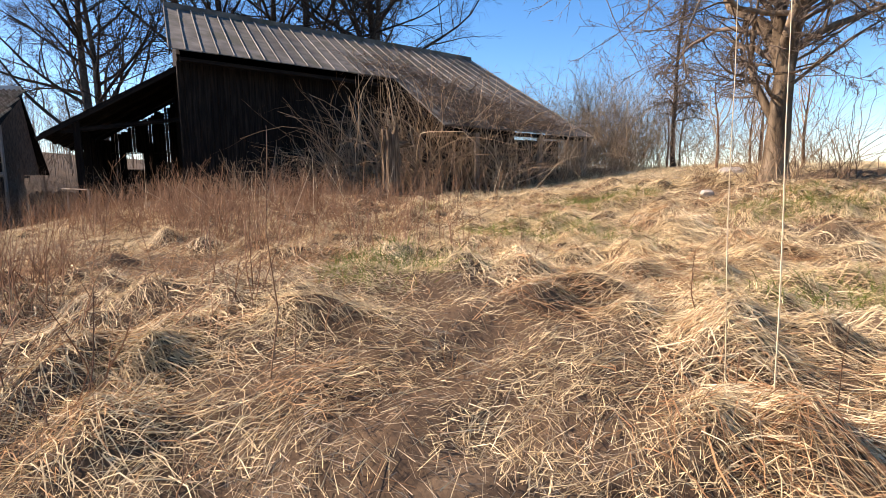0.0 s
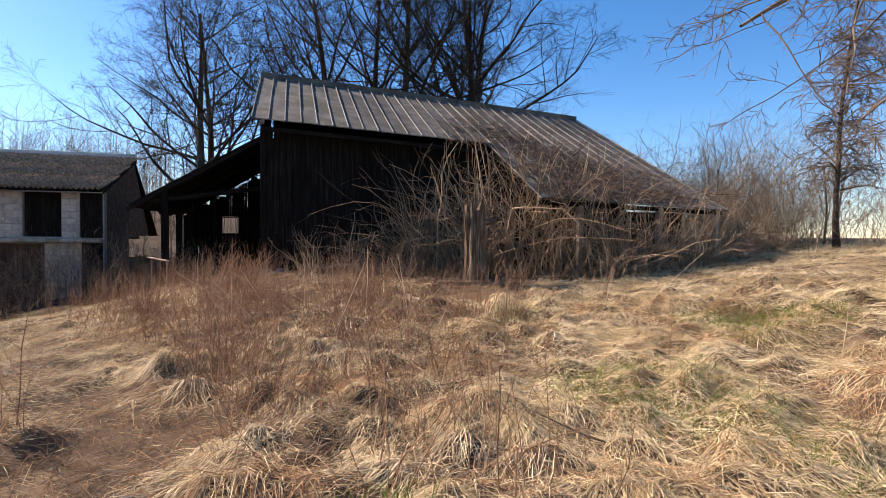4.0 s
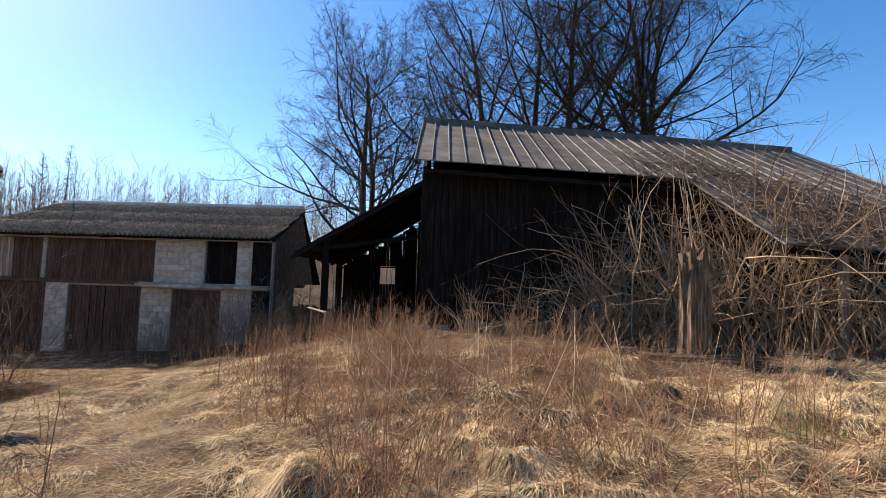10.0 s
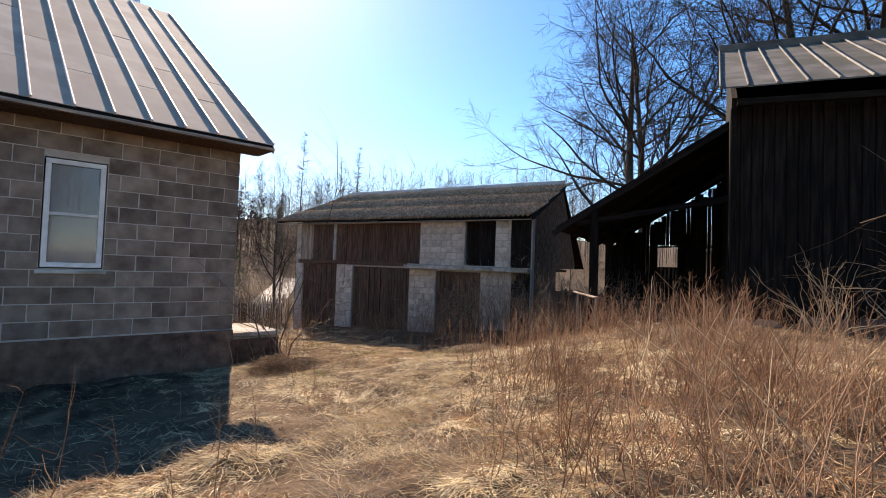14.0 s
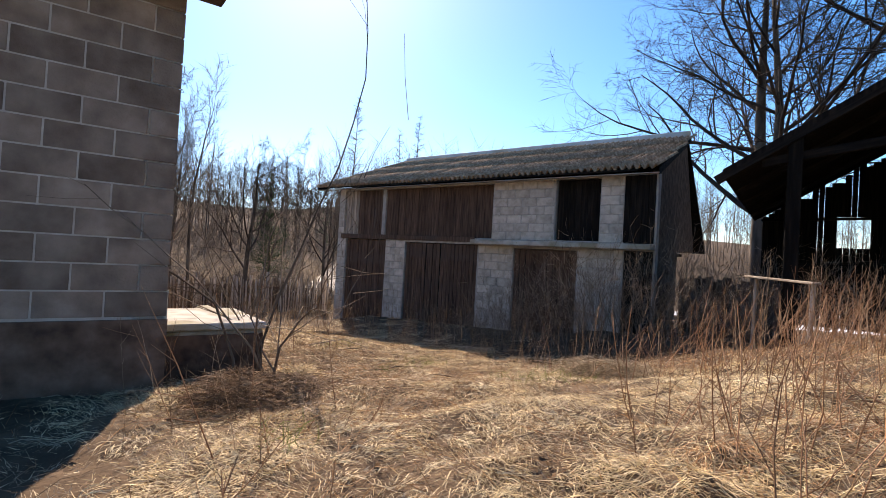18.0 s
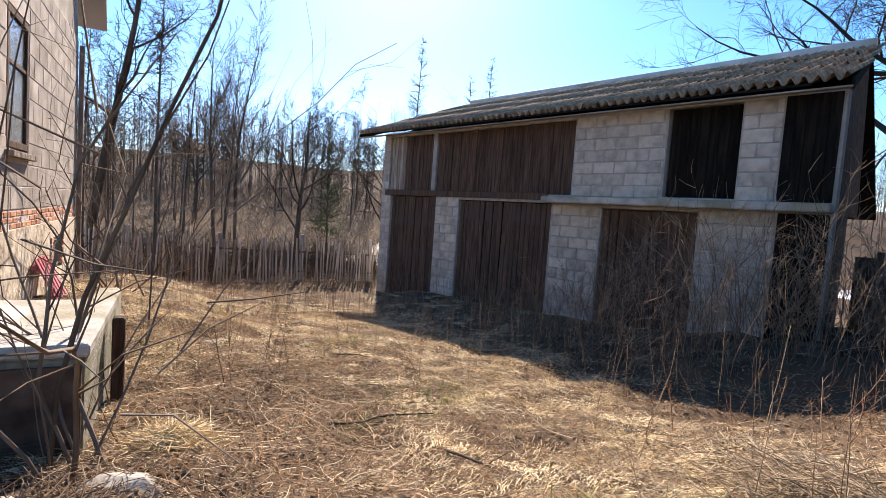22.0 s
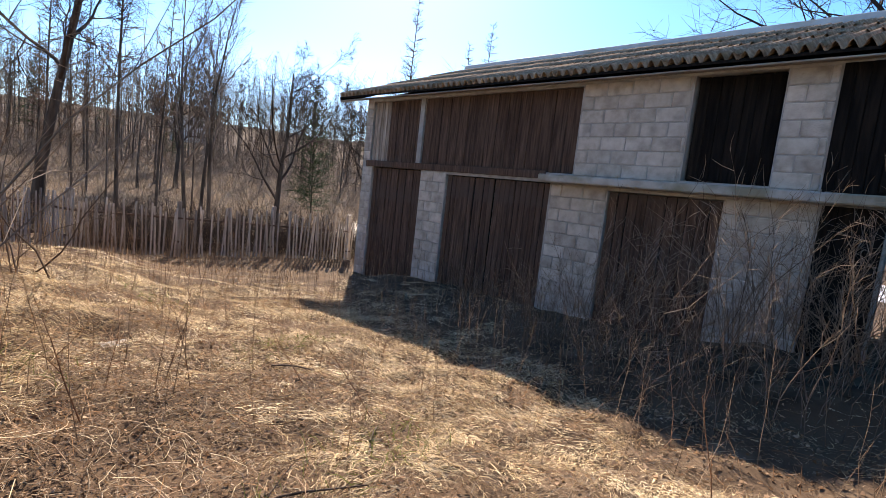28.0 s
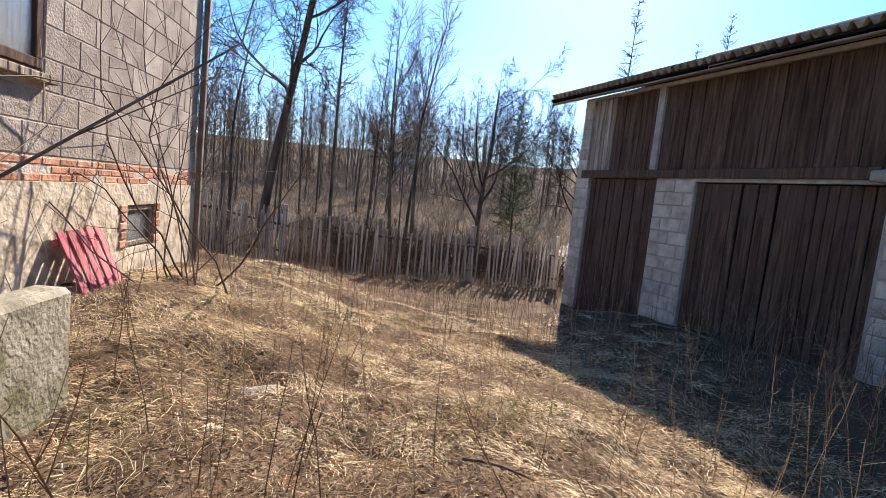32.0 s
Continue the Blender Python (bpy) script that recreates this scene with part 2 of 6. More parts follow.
M_SNOW = material("old_snow", [(0.7, 0.7, 0.72), (0.85, 0.85, 0.87)], 1.0, 0.7, bump=0.3)
M_ROAD = material("pale_gravel", [(0.36, 0.34, 0.31), (0.5, 0.47, 0.43)], 4.0, 0.95, bump=0.4)
M_GLASS = glass_material("window_glass", (0.8, 0.85, 0.88))
M_CURTAIN = material("net_curtain", [(0.16, 0.15, 0.125), (0.3, 0.28, 0.24)], 3.0, 0.9, bump=0.2, stretch=(10, 10, 0.3))
M_METAL = material("rusty_metal", [(0.14, 0.1, 0.08), (0.26, 0.2, 0.16)], 6.0, 0.6, metal=0.6, bump=0.3)
M_CLOUDWHITE = material("weathered_white_plate", [(0.5, 0.49, 0.47), (0.68, 0.67, 0.64)], 3.0, 0.6, bump=0.2, stain=(0.4, 0.36, 0.3))
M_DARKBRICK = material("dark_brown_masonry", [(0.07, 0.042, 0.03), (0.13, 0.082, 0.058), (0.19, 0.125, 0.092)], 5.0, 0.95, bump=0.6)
M_BRAMBLE = material("bramble_canes", [(0.11, 0.07, 0.045), (0.25, 0.17, 0.11), (0.42, 0.31, 0.2)], 1.2, 0.8, bump=0, spread=0.45)


# ---- mesh helpers ----
def mesh_from(name, verts, faces, mat, smooth=False):
    me = bpy.data.meshes.new(name)
    verts = np.asarray(verts, dtype=np.float32).reshape(-1, 3)
    faces = np.asarray(faces, dtype=np.int32)
    k = faces.shape[1]
    me.vertices.add(len(verts))
    me.vertices.foreach_set("co", verts.ravel())
    me.loops.add(faces.size)
    me.loops.foreach_set("vertex_index", faces.ravel())
    me.polygons.add(len(faces))
    me.polygons.foreach_set("loop_start", np.arange(0, faces.size, k, dtype=np.int32))
    if smooth:
        me.polygons.foreach_set("use_smooth", np.ones(len(faces), dtype=bool))
    me.update(calc_edges=True)
    me.materials.append(mat)
    return me


def bm_mesh(name, bm, mat):
    me = bpy.data.meshes.new(name)
    bm.normal_update()
    bm.to_mesh(me)
    bm.free()
    me.materials.append(mat)
    return me


def part(name, me, parent, m=None, label=""):
    """Links a mesh as one object under a thing or a part."""
    ob = new(name, me)
    ob.parent = parent
    if m is not None:
        ob.matrix_basis = m
    if label:
        ob["label"] = label
    return ob


def thing(name, m, label, category, group="", kind="", me=None):
    ob = new(name, me)
    ob.matrix_basis = m
    return tagged(ob, label, category, group, kind)


BOXES = {}


def box_mesh(sx, sy, sz, mat, bevel=0.01, name="box"):
    """A box on its base centre, with worn edges; one mesh a size."""
    key = (round(sx, 3), round(sy, 3), round(sz, 3), mat.name, bevel)
    if key not in BOXES:
        bm = bmesh.new()
        bmesh.ops.create_cube(bm, size=1.0)
        for v in bm.verts:
            v.co = (v.co.x * sx, v.co.y * sy, (v.co.z + 0.5) * sz)
        if bevel:
            bmesh.ops.bevel(bm, geom=bm.edges[:], offset=min(bevel, 0.3 * min(sx, sy, sz)), segments=1, affect="EDGES")
        BOXES[key] = bm_mesh(name, bm, mat)
    return BOXES[key]


def box_between(name, parent, x0, x1, y0, y1, z0, z1, mat, bevel=0.008, label="", turn=None):
    m = Matrix.Translation(((x0 + x1) / 2, (y0 + y1) / 2, z0))
    if turn is not None:
        m = m @ turn
    return part(name, box_mesh(x1 - x0, y1 - y0, z1 - z0, mat, bevel, name), parent, m, label)


def prism(name, outline, y0, y1, mat):
    """An outline in x and z, drawn out from y0 to y1."""
    bm = bmesh.new()
    a = [bm.verts.new((x, y0, z)) for x, z in outline]
    b = [bm.verts.new((x, y1, z)) for x, z in outline]
    bm.faces.new(a)
    bm.faces.new(b[::-1])
    for i in range(len(a)):
        j = (i + 1) % len(a)
        bm.faces.new((a[j], a[i], b[i], b[j]))
    bmesh.ops.recalc_face_normals(bm, faces=bm.faces[:])
    return bm_mesh(name, bm, mat)


def beam_pose(a, b, up=(0, 0, 1)):
    """The pose whose z runs from a to b."""
    a, b = Vector(a), Vector(b)
    z = (b - a).normalized()
    x = Vector(up).cross(z)
    x = x.normalized() if x.length > 1e-4 else Vector((1, 0, 0))
    y = z.cross(x)
    return Matrix.Translation(a) @ Matrix((x, y, z)).transposed().to_4x4(), (b - a).length


def beam(name, parent, a, b, w, h, mat, label="", bevel=0.008):
    m, far = beam_pose(a, b)
    return part(name, box_mesh(w, h, far, mat, bevel, name), parent, m, label)


def wall_with_holes(name, length, z0, z1, thick, holes, mat, parent):
    """A wall along x from y = 0 to y = thick; holes: (x0, x1, z0, z1)."""
    xs = sorted({0.0, length, *[h[0] for h in holes], *[h[1] for h in holes]})
    zs = sorted({z0, z1, *[h[2] for h in holes], *[h[3] for h in holes]})
    solid = lambda i, j: 0 <= i < len(xs) - 1 and 0 <= j < len(zs) - 1 and not any(
        h[0] < (xs[i] + xs[i + 1]) / 2 < h[1] and h[2] < (zs[j] + zs[j + 1]) / 2 < h[3] for h in holes)
    bm = bmesh.new()
    at = {}

    def v(i, j, k):
        if (i, j, k) not in at:
            at[i, j, k] = bm.verts.new((xs[i], k * thick, zs[j]))
        return at[i, j, k]

    for i in range(len(xs) - 1):
        for j in range(len(zs) - 1):
            if not solid(i, j):
                continue
            bm.faces.new((v(i, j, 0), v(i + 1, j, 0), v(i + 1, j + 1, 0), v(i, j + 1, 0)))
            bm.faces.new((v(i, j, 1), v(i, j + 1, 1), v(i + 1, j + 1, 1), v(i + 1, j, 1)))
            for di, dj, c in ((-1, 0, ((i, j + 1), (i, j))), (1, 0, ((i + 1, j), (i + 1, j + 1))), (0, -1, ((i, j), (i + 1, j))), (0, 1, ((i + 1, j + 1), (i, j + 1)))):
                if not solid(i + di, j + dj):
                    (p, q) = c
                    bm.faces.new((v(*p, 0), v(*p, 1), v(*q, 1), v(*q, 0)))
    bmesh.ops.recalc_face_normals(bm, faces=bm.faces[:])
    return part(name, bm_mesh(name, bm, mat), parent)


def smooth(a, b, x):
    t = np.clip((x - a) / (b - a), 0, 1)
    return t * t * (3 - 2 * t)


def ground_z(x, y):
    """The lie of the land."""
    x, y = np.asarray(x, float), np.asarray(y, float)
    z = 0.95 - 0.62 * smooth(-4.5, -15.0, x) - 0.075 * np.clip(-15 - x, 0, 12)
    west = smooth(-9.0, -15.5, x)
    yy = np.clip(y, -6, 14) - 6
    z = z + (1 - west) * 0.075 * yy + (1 - west) * 0.025 * np.clip(y - 14, 0, 25)
    z = z - west * 0.055 * (np.clip(y, 4, 17) - 8)
    z = z + 0.1 * np.clip(x - 1.3, 0, 8) * smooth(2, 9, y)
    # the bank along the barn's foot and the corner by the shed
    z = z + 0.2 * smooth(-15.5, -11.5, x) * (1 - smooth(-9.5, -5, x)) * smooth(12.2, 15.5, y)
    z = z + 0.3 * smooth(-24.5, -27.5, x) * smooth(6.5, 11, y)
    hu = -(x + 13.22) * 0.982 - (y - 7.31) * 0.188
    hv = (x + 13.22) * 0.188 - (y - 7.31) * 0.982
    z = z + 0.34 * smooth(3.0, 5.0, hu) * smooth(-3.2, -0.9, hv) * (1 - smooth(9.5, 12.0, hu))
    # the swell of the field where the walk begins
    z = z + 0.42 * np.exp(-((x + 0.3) / 3.4) ** 2 - ((y - 3.2) / 2.3) ** 2)
    z = z - 0.22 * np.exp(-((x + 8.4) / 1.7) ** 2 - ((y - 8.3) / 1.4) ** 2)
    # the ramp before the shed's gates
    su = (x + 26.20) * 0.897 + (y - 12.30) * 0.443
    sv = (y - 12.30) * 0.897 - (x + 26.20) * 0.443
    z = z + 0.42 * smooth(-3.8, -0.5, sv) * (1 - smooth(3, 6, sv)) * smooth(0.3, 2.6, su) * (1 - smooth(12, 15, su))
    z = z + 0.28 * smooth(8, 11.5, su) * smooth(-4.5, -1.8, sv) * (1 - smooth(3, 6, sv)) * (1 - smooth(12.5, 15.5, su))
    # the valley beyond the fence, and the wooded slope behind it
    z = z - 0.9 * smooth(-28, -38, x) + 6.5 * smooth(-40, -110, x) + 14 * smooth(-110, -260, x)
    z = z + 5.0 * smooth(30, 80, y) * smooth(-20, -60, x)
    return z


def heights(x, y):
    out = [noise.fractal(Vector((float(a) * 1.1, float(b) * 1.1, 0)), 1.0, 2.0, 2) * 0.08 + 0.13 * (0.5 - abs(noise.noise(Vector((float(a) * 1.7, float(b) * 1.25, 3.0))))) for a, b in zip(np.ravel(x), np.ravel(y))]
    return np.array(out).reshape(np.shape(x))


def ground_at(x, y):
    return float(ground_z(x, y))


# ---- ground ----
def steps(parts):
    return np.concatenate([np.arange(a, b, s) for a, b, s in parts])


gx = steps([(-600, -140, 40), (-140, -60, 8), (-60, -30, 2), (-30, -9, 0.2), (-9, 7, 0.11), (7, 12, 0.2), (12, 40, 2), (40, 140, 12), (140, 900, 60)])
gy = steps([(-600, -80, 40), (-80, -8, 4), (-8, 1, 0.2), (1, 12, 0.11), (12, 20, 0.2), (20, 60, 2), (60, 160, 10), (160, 1000, 60)])
GX, GY = np.meshgrid(gx, gy, indexing="ij")
near = (GX > -30) & (GX < 12) & (GY > -8) & (GY < 20)
GZ = ground_z(GX, GY)
rough_ground = np.zeros_like(GZ)
rough_ground[near] = heights(GX[near], GY[near])
# grass hummocks on the field
hump = np.random.default_rng(17)
HUMMOCKS = np.stack([hump.uniform(-9, 7.5, 1500), hump.uniform(1.2, 13, 1500), hump.uniform(0.22, 0.66, 1500)], -1)
HUMMOCKS[:, 2] *= np.where(HUMMOCKS[:, 0] < -4, 0.6, 1.0)
steps = np.arange(0, 32.01, 0.1)
walked = np.stack([np.interp(steps, [row[0] for row in PATH], [row[k] for row in PATH]) for k in (1, 2)], -1)
HUMMOCKS = HUMMOCKS[[np.min(np.hypot(*(walked - h[:2]).T)) > 0.55 for h in HUMMOCKS]]
for hx_, hy_, hs_ in HUMMOCKS:
    i0, i1 = np.searchsorted(gx, (hx_ - hs_ * 1.3, hx_ + hs_ * 1.3))
    j0, j1 = np.searchsorted(gy, (hy_ - hs_ * 1.3, hy_ + hs_ * 1.3))
    turn_ = 1.3 * math.sin(hx_ * 1.9 + hy_) + hs_ * 9
    du, dv = (GX[i0:i1, j0:j1] - hx_) * math.cos(turn_) + (GY[i0:i1, j0:j1] - hy_) * math.sin(turn_), (GY[i0:i1, j0:j1] - hy_) * math.cos(turn_) - (GX[i0:i1, j0:j1] - hx_) * math.sin(turn_)
    d2 = ((du / 0.5) ** 2 + (dv / np.where(dv > 0, 0.34, 0.24)) ** 2) / hs_ ** 2
    rough_ground[i0:i1, j0:j1] = np.maximum(rough_ground[i0:i1, j0:j1], rough_ground[i0:i1, j0:j1] * 0.5 + 0.34 * hs_ * np.exp(-d2))
GZ = GZ + rough_ground
idx = np.arange(GX.size).reshape(GX.shape)
quads = np.stack([idx[:-1, :-1], idx[1:, :-1], idx[1:, 1:], idx[:-1, 1:]], -1).reshape(-1, 4)
ground = thing("ground", Matrix(), "sloping farmyard ground of soil and flattened dry straw", "ground", kind="structure",
               me=mesh_from("ground", np.stack([GX, GY, GZ], -1), quads, M_SOIL, True))

# ---- frames of the buildings ----
SHED = pose(-26.20, 12.30, 0.08, 0, 0, 26.29)
BARN = pose(-8.44, 15.36, 0.34, 0, 0, 30.15)
HOUSE = pose(-13.22, 7.31, 0, 0, 0, 190.84)


def slope_sheet(name, parent, u0, u1, v0, z0, v1, z1, thick, mat, label=""):
    """A flat roof slope from (v0, z0) up to (v1, z1)."""
    return part(name, prism(name, [(v0, z0), (v1, z1), (v1, z1 - thick), (v0, z0 - thick)], u0, u1, mat), parent,
                Matrix(((0, 1, 0, 0), (1, 0, 0, 0), (0, 0, 1, 0), (0, 0, 0, 1))), label)


def blocks(parent, name, mesh_of, x0, x1, z0, z1, course, length, holes, m, joint=0.014, depth=0.05, mat=None, bevel=0.012, miss=0.0):
    """Courses of blocks, each an object, proud of the wall behind; m carries x and z into the wall's face (y outwards is minus)."""
    n = max(1, round((z1 - z0) / course))
    h = (z1 - z0) / n
    for j in range(n):
        x = x0 - (length * 0.5 if j % 2 else 0)
        while x < x1 - 0.01:
            a, b = max(x, x0), min(x + length, x1)
            x += length
            zc = z0 + (j + 0.5) * h
            spans = [(a, b)]
            for h0, h1, hz0, hz1 in holes:
                if hz0 - 0.3 * h < zc < hz1 + 0.3 * h:
                    spans = [s for p, q in spans for s in ((p, min(q, h0)), (max(p, h1), q)) if s[1] - s[0] > 0.05]
            for p, q in spans:
                if q - p < 0.05 or random.random() < miss:
                    continue
                w = round((q - p) / 0.02) * 0.02
                me = box_mesh(w - joint, depth, h - joint, mat, bevel, name)
                push = random.uniform(-0.006, 0.006) * min(1, bevel / 0.02)
                part(name, me, parent, m @ Matrix.Translation(((p + q) / 2, push, z0 + j * h + joint / 2)))


# ---- the shed ----
shed = thing("block_shed", SHED, "two-storey grey concrete block shed with brown plank gates and corrugated roof", "shed")
L, D, EZ, RZ, RV = 11.4, 7.4, 4.3, 6.1, 4.5
wall_holes = [(0.45, 2.5, -1.5, 2.42), (3.4, 6.32, -1.5, 2.36), (7.55, 9.45, -1.5, 2.3),
              (0.3, 2.25, 2.55, 4.15), (2.4, 6.78, 2.55, 4.15), (8.76, 10.0, 2.55, 4.18)]
wall_with_holes("front_wall", L, -1.6, 4.22, 0.22, wall_holes, M_MORTAR, shed)
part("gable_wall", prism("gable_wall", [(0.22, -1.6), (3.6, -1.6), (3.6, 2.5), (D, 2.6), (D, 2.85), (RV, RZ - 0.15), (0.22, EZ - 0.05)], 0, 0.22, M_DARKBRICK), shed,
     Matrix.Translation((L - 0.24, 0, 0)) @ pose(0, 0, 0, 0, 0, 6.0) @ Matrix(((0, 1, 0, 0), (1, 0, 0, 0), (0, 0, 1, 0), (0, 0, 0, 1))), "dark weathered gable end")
part("far_gable_wall", prism("far_gable_wall", [(0.22, -1.6), (3.6, -1.6), (3.6, 2.5), (D, 2.6), (D, 2.85), (RV, RZ - 0.15), (0.22, EZ - 0.05)], 0, 0.22, M_MORTAR), shed,
     Matrix(((0, 1, 0, 0), (1, 0, 0, 0), (0, 0, 1, 0), (0, 0, 0, 1))))
box_between("back_wall", shed, 0.22, 10.7, 3.38, 3.6, -1.6, 2.42, M_MORTAR)
box_between("upper_floor", shed, 0.25, 10.3, 0.25, D - 0.25, 2.42, 2.52, M_DARKWOOD)
slope = (RZ - EZ) / (RV + 0.38)
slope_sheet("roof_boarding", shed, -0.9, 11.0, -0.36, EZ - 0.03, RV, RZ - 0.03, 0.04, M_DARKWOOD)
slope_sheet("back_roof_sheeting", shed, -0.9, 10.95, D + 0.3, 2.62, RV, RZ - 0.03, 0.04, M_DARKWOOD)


def corrugated(width, far, mat, pitch=0.175, deep=0.062, name="roof_sheet"):
    """A wavy sheet: waves across x, y runs up the slope."""
    n = max(8, int(width / pitch * 6))
    xs = np.linspace(0, width, n + 1)
    zs = deep * np.cos(xs / pitch * 2 * np.pi)
    verts = np.concatenate([np.stack([xs, 0 * xs, zs], -1), np.stack([xs, 0 * xs + far, zs], -1),
                            np.stack([xs, 0 * xs, zs - 0.008], -1), np.stack([xs, 0 * xs + far, zs - 0.008], -1)])
    k = n + 1
    f = []
    for i in range(n):
        f.append((i, i + 1, k + i + 1, k + i))
        f.append((2 * k + i + 1, 2 * k + i, 3 * k + i, 3 * k + i + 1))
        f.append((i + 1, i, 2 * k + i, 2 * k + i + 1))
    return mesh_from(name, verts, f, mat, True)


angle = math.degrees(math.atan2(RZ - EZ, RV + 0.38))
far = math.hypot(RZ - EZ, RV + 0.38)
row = far / 3
sheet = corrugated(1.09, row + 0.14, M_ETERNIT)
for j in range(3):
    for i in range(12):
        y = -0.38 + (row * j) * math.cos(radians(angle))
        z = EZ + 0.012 + row * j * math.sin(radians(angle)) + 0.012 * j
        part("roof_sheet", sheet, shed, pose(-0.9 + (12.36 - 0.15 * j - 1.09) / 11 * i, y, z + random.uniform(0, 0.01), angle - 0.35, 0, random.uniform(-0.25, 0.25)))
beam("ridge_cap", shed, (-0.9, RV, RZ + 0.04), (11.0, RV, RZ + 0.04), 0.1, 0.3, M_CLOUDWHITE, "pale ridge capping")
beam("eave_board", shed, (-0.9, -0.3, EZ - 0.13), (L + 0.1, -0.3, EZ - 0.13), 0.12, 0.03, M_GREYWOOD)
for u, u1 in ((-0.88, -0.88), (L + 0.1, 11.02)):
    beam("verge_board", shed, (u, -0.36, EZ - 0.1), (u1, RV, RZ - 0.1), 0.03, 0.16, M_DARKWOOD)
box_between("concrete_ledge", shed, 6.26, L, -0.36, -0.002, 2.36, 2.5, M_CONCRETE, 0.02, "concrete ledge over the gates")

box_between("lintel", shed, 0.2, 6.2, -0.05, -0.003, 2.42, 2.58, M_BROWNWOOD, 0.01)


def boarded(parent, name, x0, x1, z0, z1, mat, board=0.15, y=0.06, ragged=0.03, batten=True, label=""):
    """A gate of upright boards; each board a piece under the gate."""
    # black backing sheet paints the dark seen between the boards
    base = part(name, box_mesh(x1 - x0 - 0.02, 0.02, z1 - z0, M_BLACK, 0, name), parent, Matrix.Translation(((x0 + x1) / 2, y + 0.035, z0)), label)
    n = max(1, round((x1 - x0) / board))
    w = (x1 - x0) / n
    for i in range(n):
        cut = round(random.uniform(0, ragged), 2)
        me = box_mesh(w - 0.012, 0.024, z1 - z0 - cut, mat, 0.004, "board")
        part("board", me, base, Matrix.Translation((-(x1 - x0) / 2 + w * (i + 0.5), -0.03 + random.uniform(-0.006, 0.006), cut)) @ pose(0, 0, 0, 0, random.uniform(-0.4, 0.4), 0))
    if batten:
        for z in (0.25, 0.75):
            part("batten", box_mesh(x1 - x0 - 0.06, 0.03, 0.1, mat, 0.004, "batten"), base, Matrix.Translation((0, 0.03, (z1 - z0) * z)))
    return base


boarded(shed, "plank_door", 0.47, 2.48, -1.2, 2.4, M_BROWNWOOD, 0.16, label="narrow weathered brown plank door")
boarded(shed, "plank_gate", 3.42, 4.86, -0.9, 2.34, M_BROWNWOOD, 0.145, label="leaf of a brown plank gate")
boarded(shed, "plank_gate", 4.88, 6.3, -0.9, 2.34, M_BROWNWOOD, 0.145, label="leaf of a brown plank gate")
boarded(shed, "plank_gate", 7.57, 9.43, -0.6, 2.28, M_BROWNWOOD, 0.17, label="dark brown plank gate in the shade")
boarded(shed, "upper_boarding", 1.0, 2.25, 2.56, 4.14, M_BROWNWOOD, 0.15)
boarded(shed, "pale_boarding", 0.32, 1.0, 2.56, 4.14, M_GREYWOOD, 0.13, label="pale weathered boards with gaps")
boarded(shed, "upper_panel", 2.4, 6.76, 2.56, 4.14, M_BROWNWOOD, 0.3, batten=False, label="brown boarding of the hay loft")
# near-black boards paint the shade and the open loft at this end
boarded(shed, "end_boarding", 10.66, 11.36, -0.8, 2.34, M_DARKWOOD, 0.16, y=-0.05, batten=False, label="near-black boards for the dark opening and shade at the shed's end")
boarded(shed, "end_boarding", 10.62, 11.36, 2.52, 4.18, M_DARKWOOD, 0.16, y=-0.05, batten=False, label="near-black boards for the dark opening and shade at the shed's end")
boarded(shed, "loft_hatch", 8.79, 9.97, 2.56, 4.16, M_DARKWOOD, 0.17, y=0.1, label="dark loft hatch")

# ---- the barn ----
barn = thing("old_barn", BARN, "dark tumbledown timber barn with panelled roof and open lean-to", "barn")
BL = 13.9


def b_eave(u):
    return 5.88 - 0.04 * u


def b_ridge(u):
    return 8.6 - 0.05 * u


RIDGE_V = 4.98


def barn_roof(name, u0, u1, v0, z0, v1, z1, cols, rows_, thick=0.03):
    """Panels between battens; (v, z) at the left end, dropping to the right with the sagging ridge."""
    for i in range(cols):
        ua, ub = u0 + (u1 - u0) * i / cols, u0 + (u1 - u0) * (i + 1) / cols
        for j in range(rows_):
            fa, fb = j / rows_, (j + 1) / rows_
            corners = []
            for u, f in ((ua, fa), (ub, fa), (ub, fb), (ua, fb)):
                corners.append(Vector((u, v0 + (v1 - v0) * f, z0(u) + (z1(u) - z0(u)) * f + 0.012 * (rows_ - j))))
            c = sum(corners, Vector()) / 4
            bm = bmesh.new()
            lift = random.uniform(-0.006, 0.008)
            top = [bm.verts.new(c + (p - c) * 0.992 + Vector((0, 0, lift))) for p in corners]
            low = [bm.verts.new(c + (p - c) * 0.992 + Vector((0, 0, lift - thick))) for p in corners]
            bm.faces.new(top)
            bm.faces.new(low[::-1])
            for k in range(4):
                bm.faces.new((top[(k + 1) % 4], top[k], low[k], low[(k + 1) % 4]))
            part("roof_panel", bm_mesh("roof_panel", bm, M_ROOFTIN), barn)
        for u in ((ua,) if i < cols - 1 else (ua, ub)):
            beam("batten", barn, (u, v0 - 0.03, z0(u) + 0.05), (u, v1, z1(u) + 0.05), 0.035, 0.04, M_BATTEN)


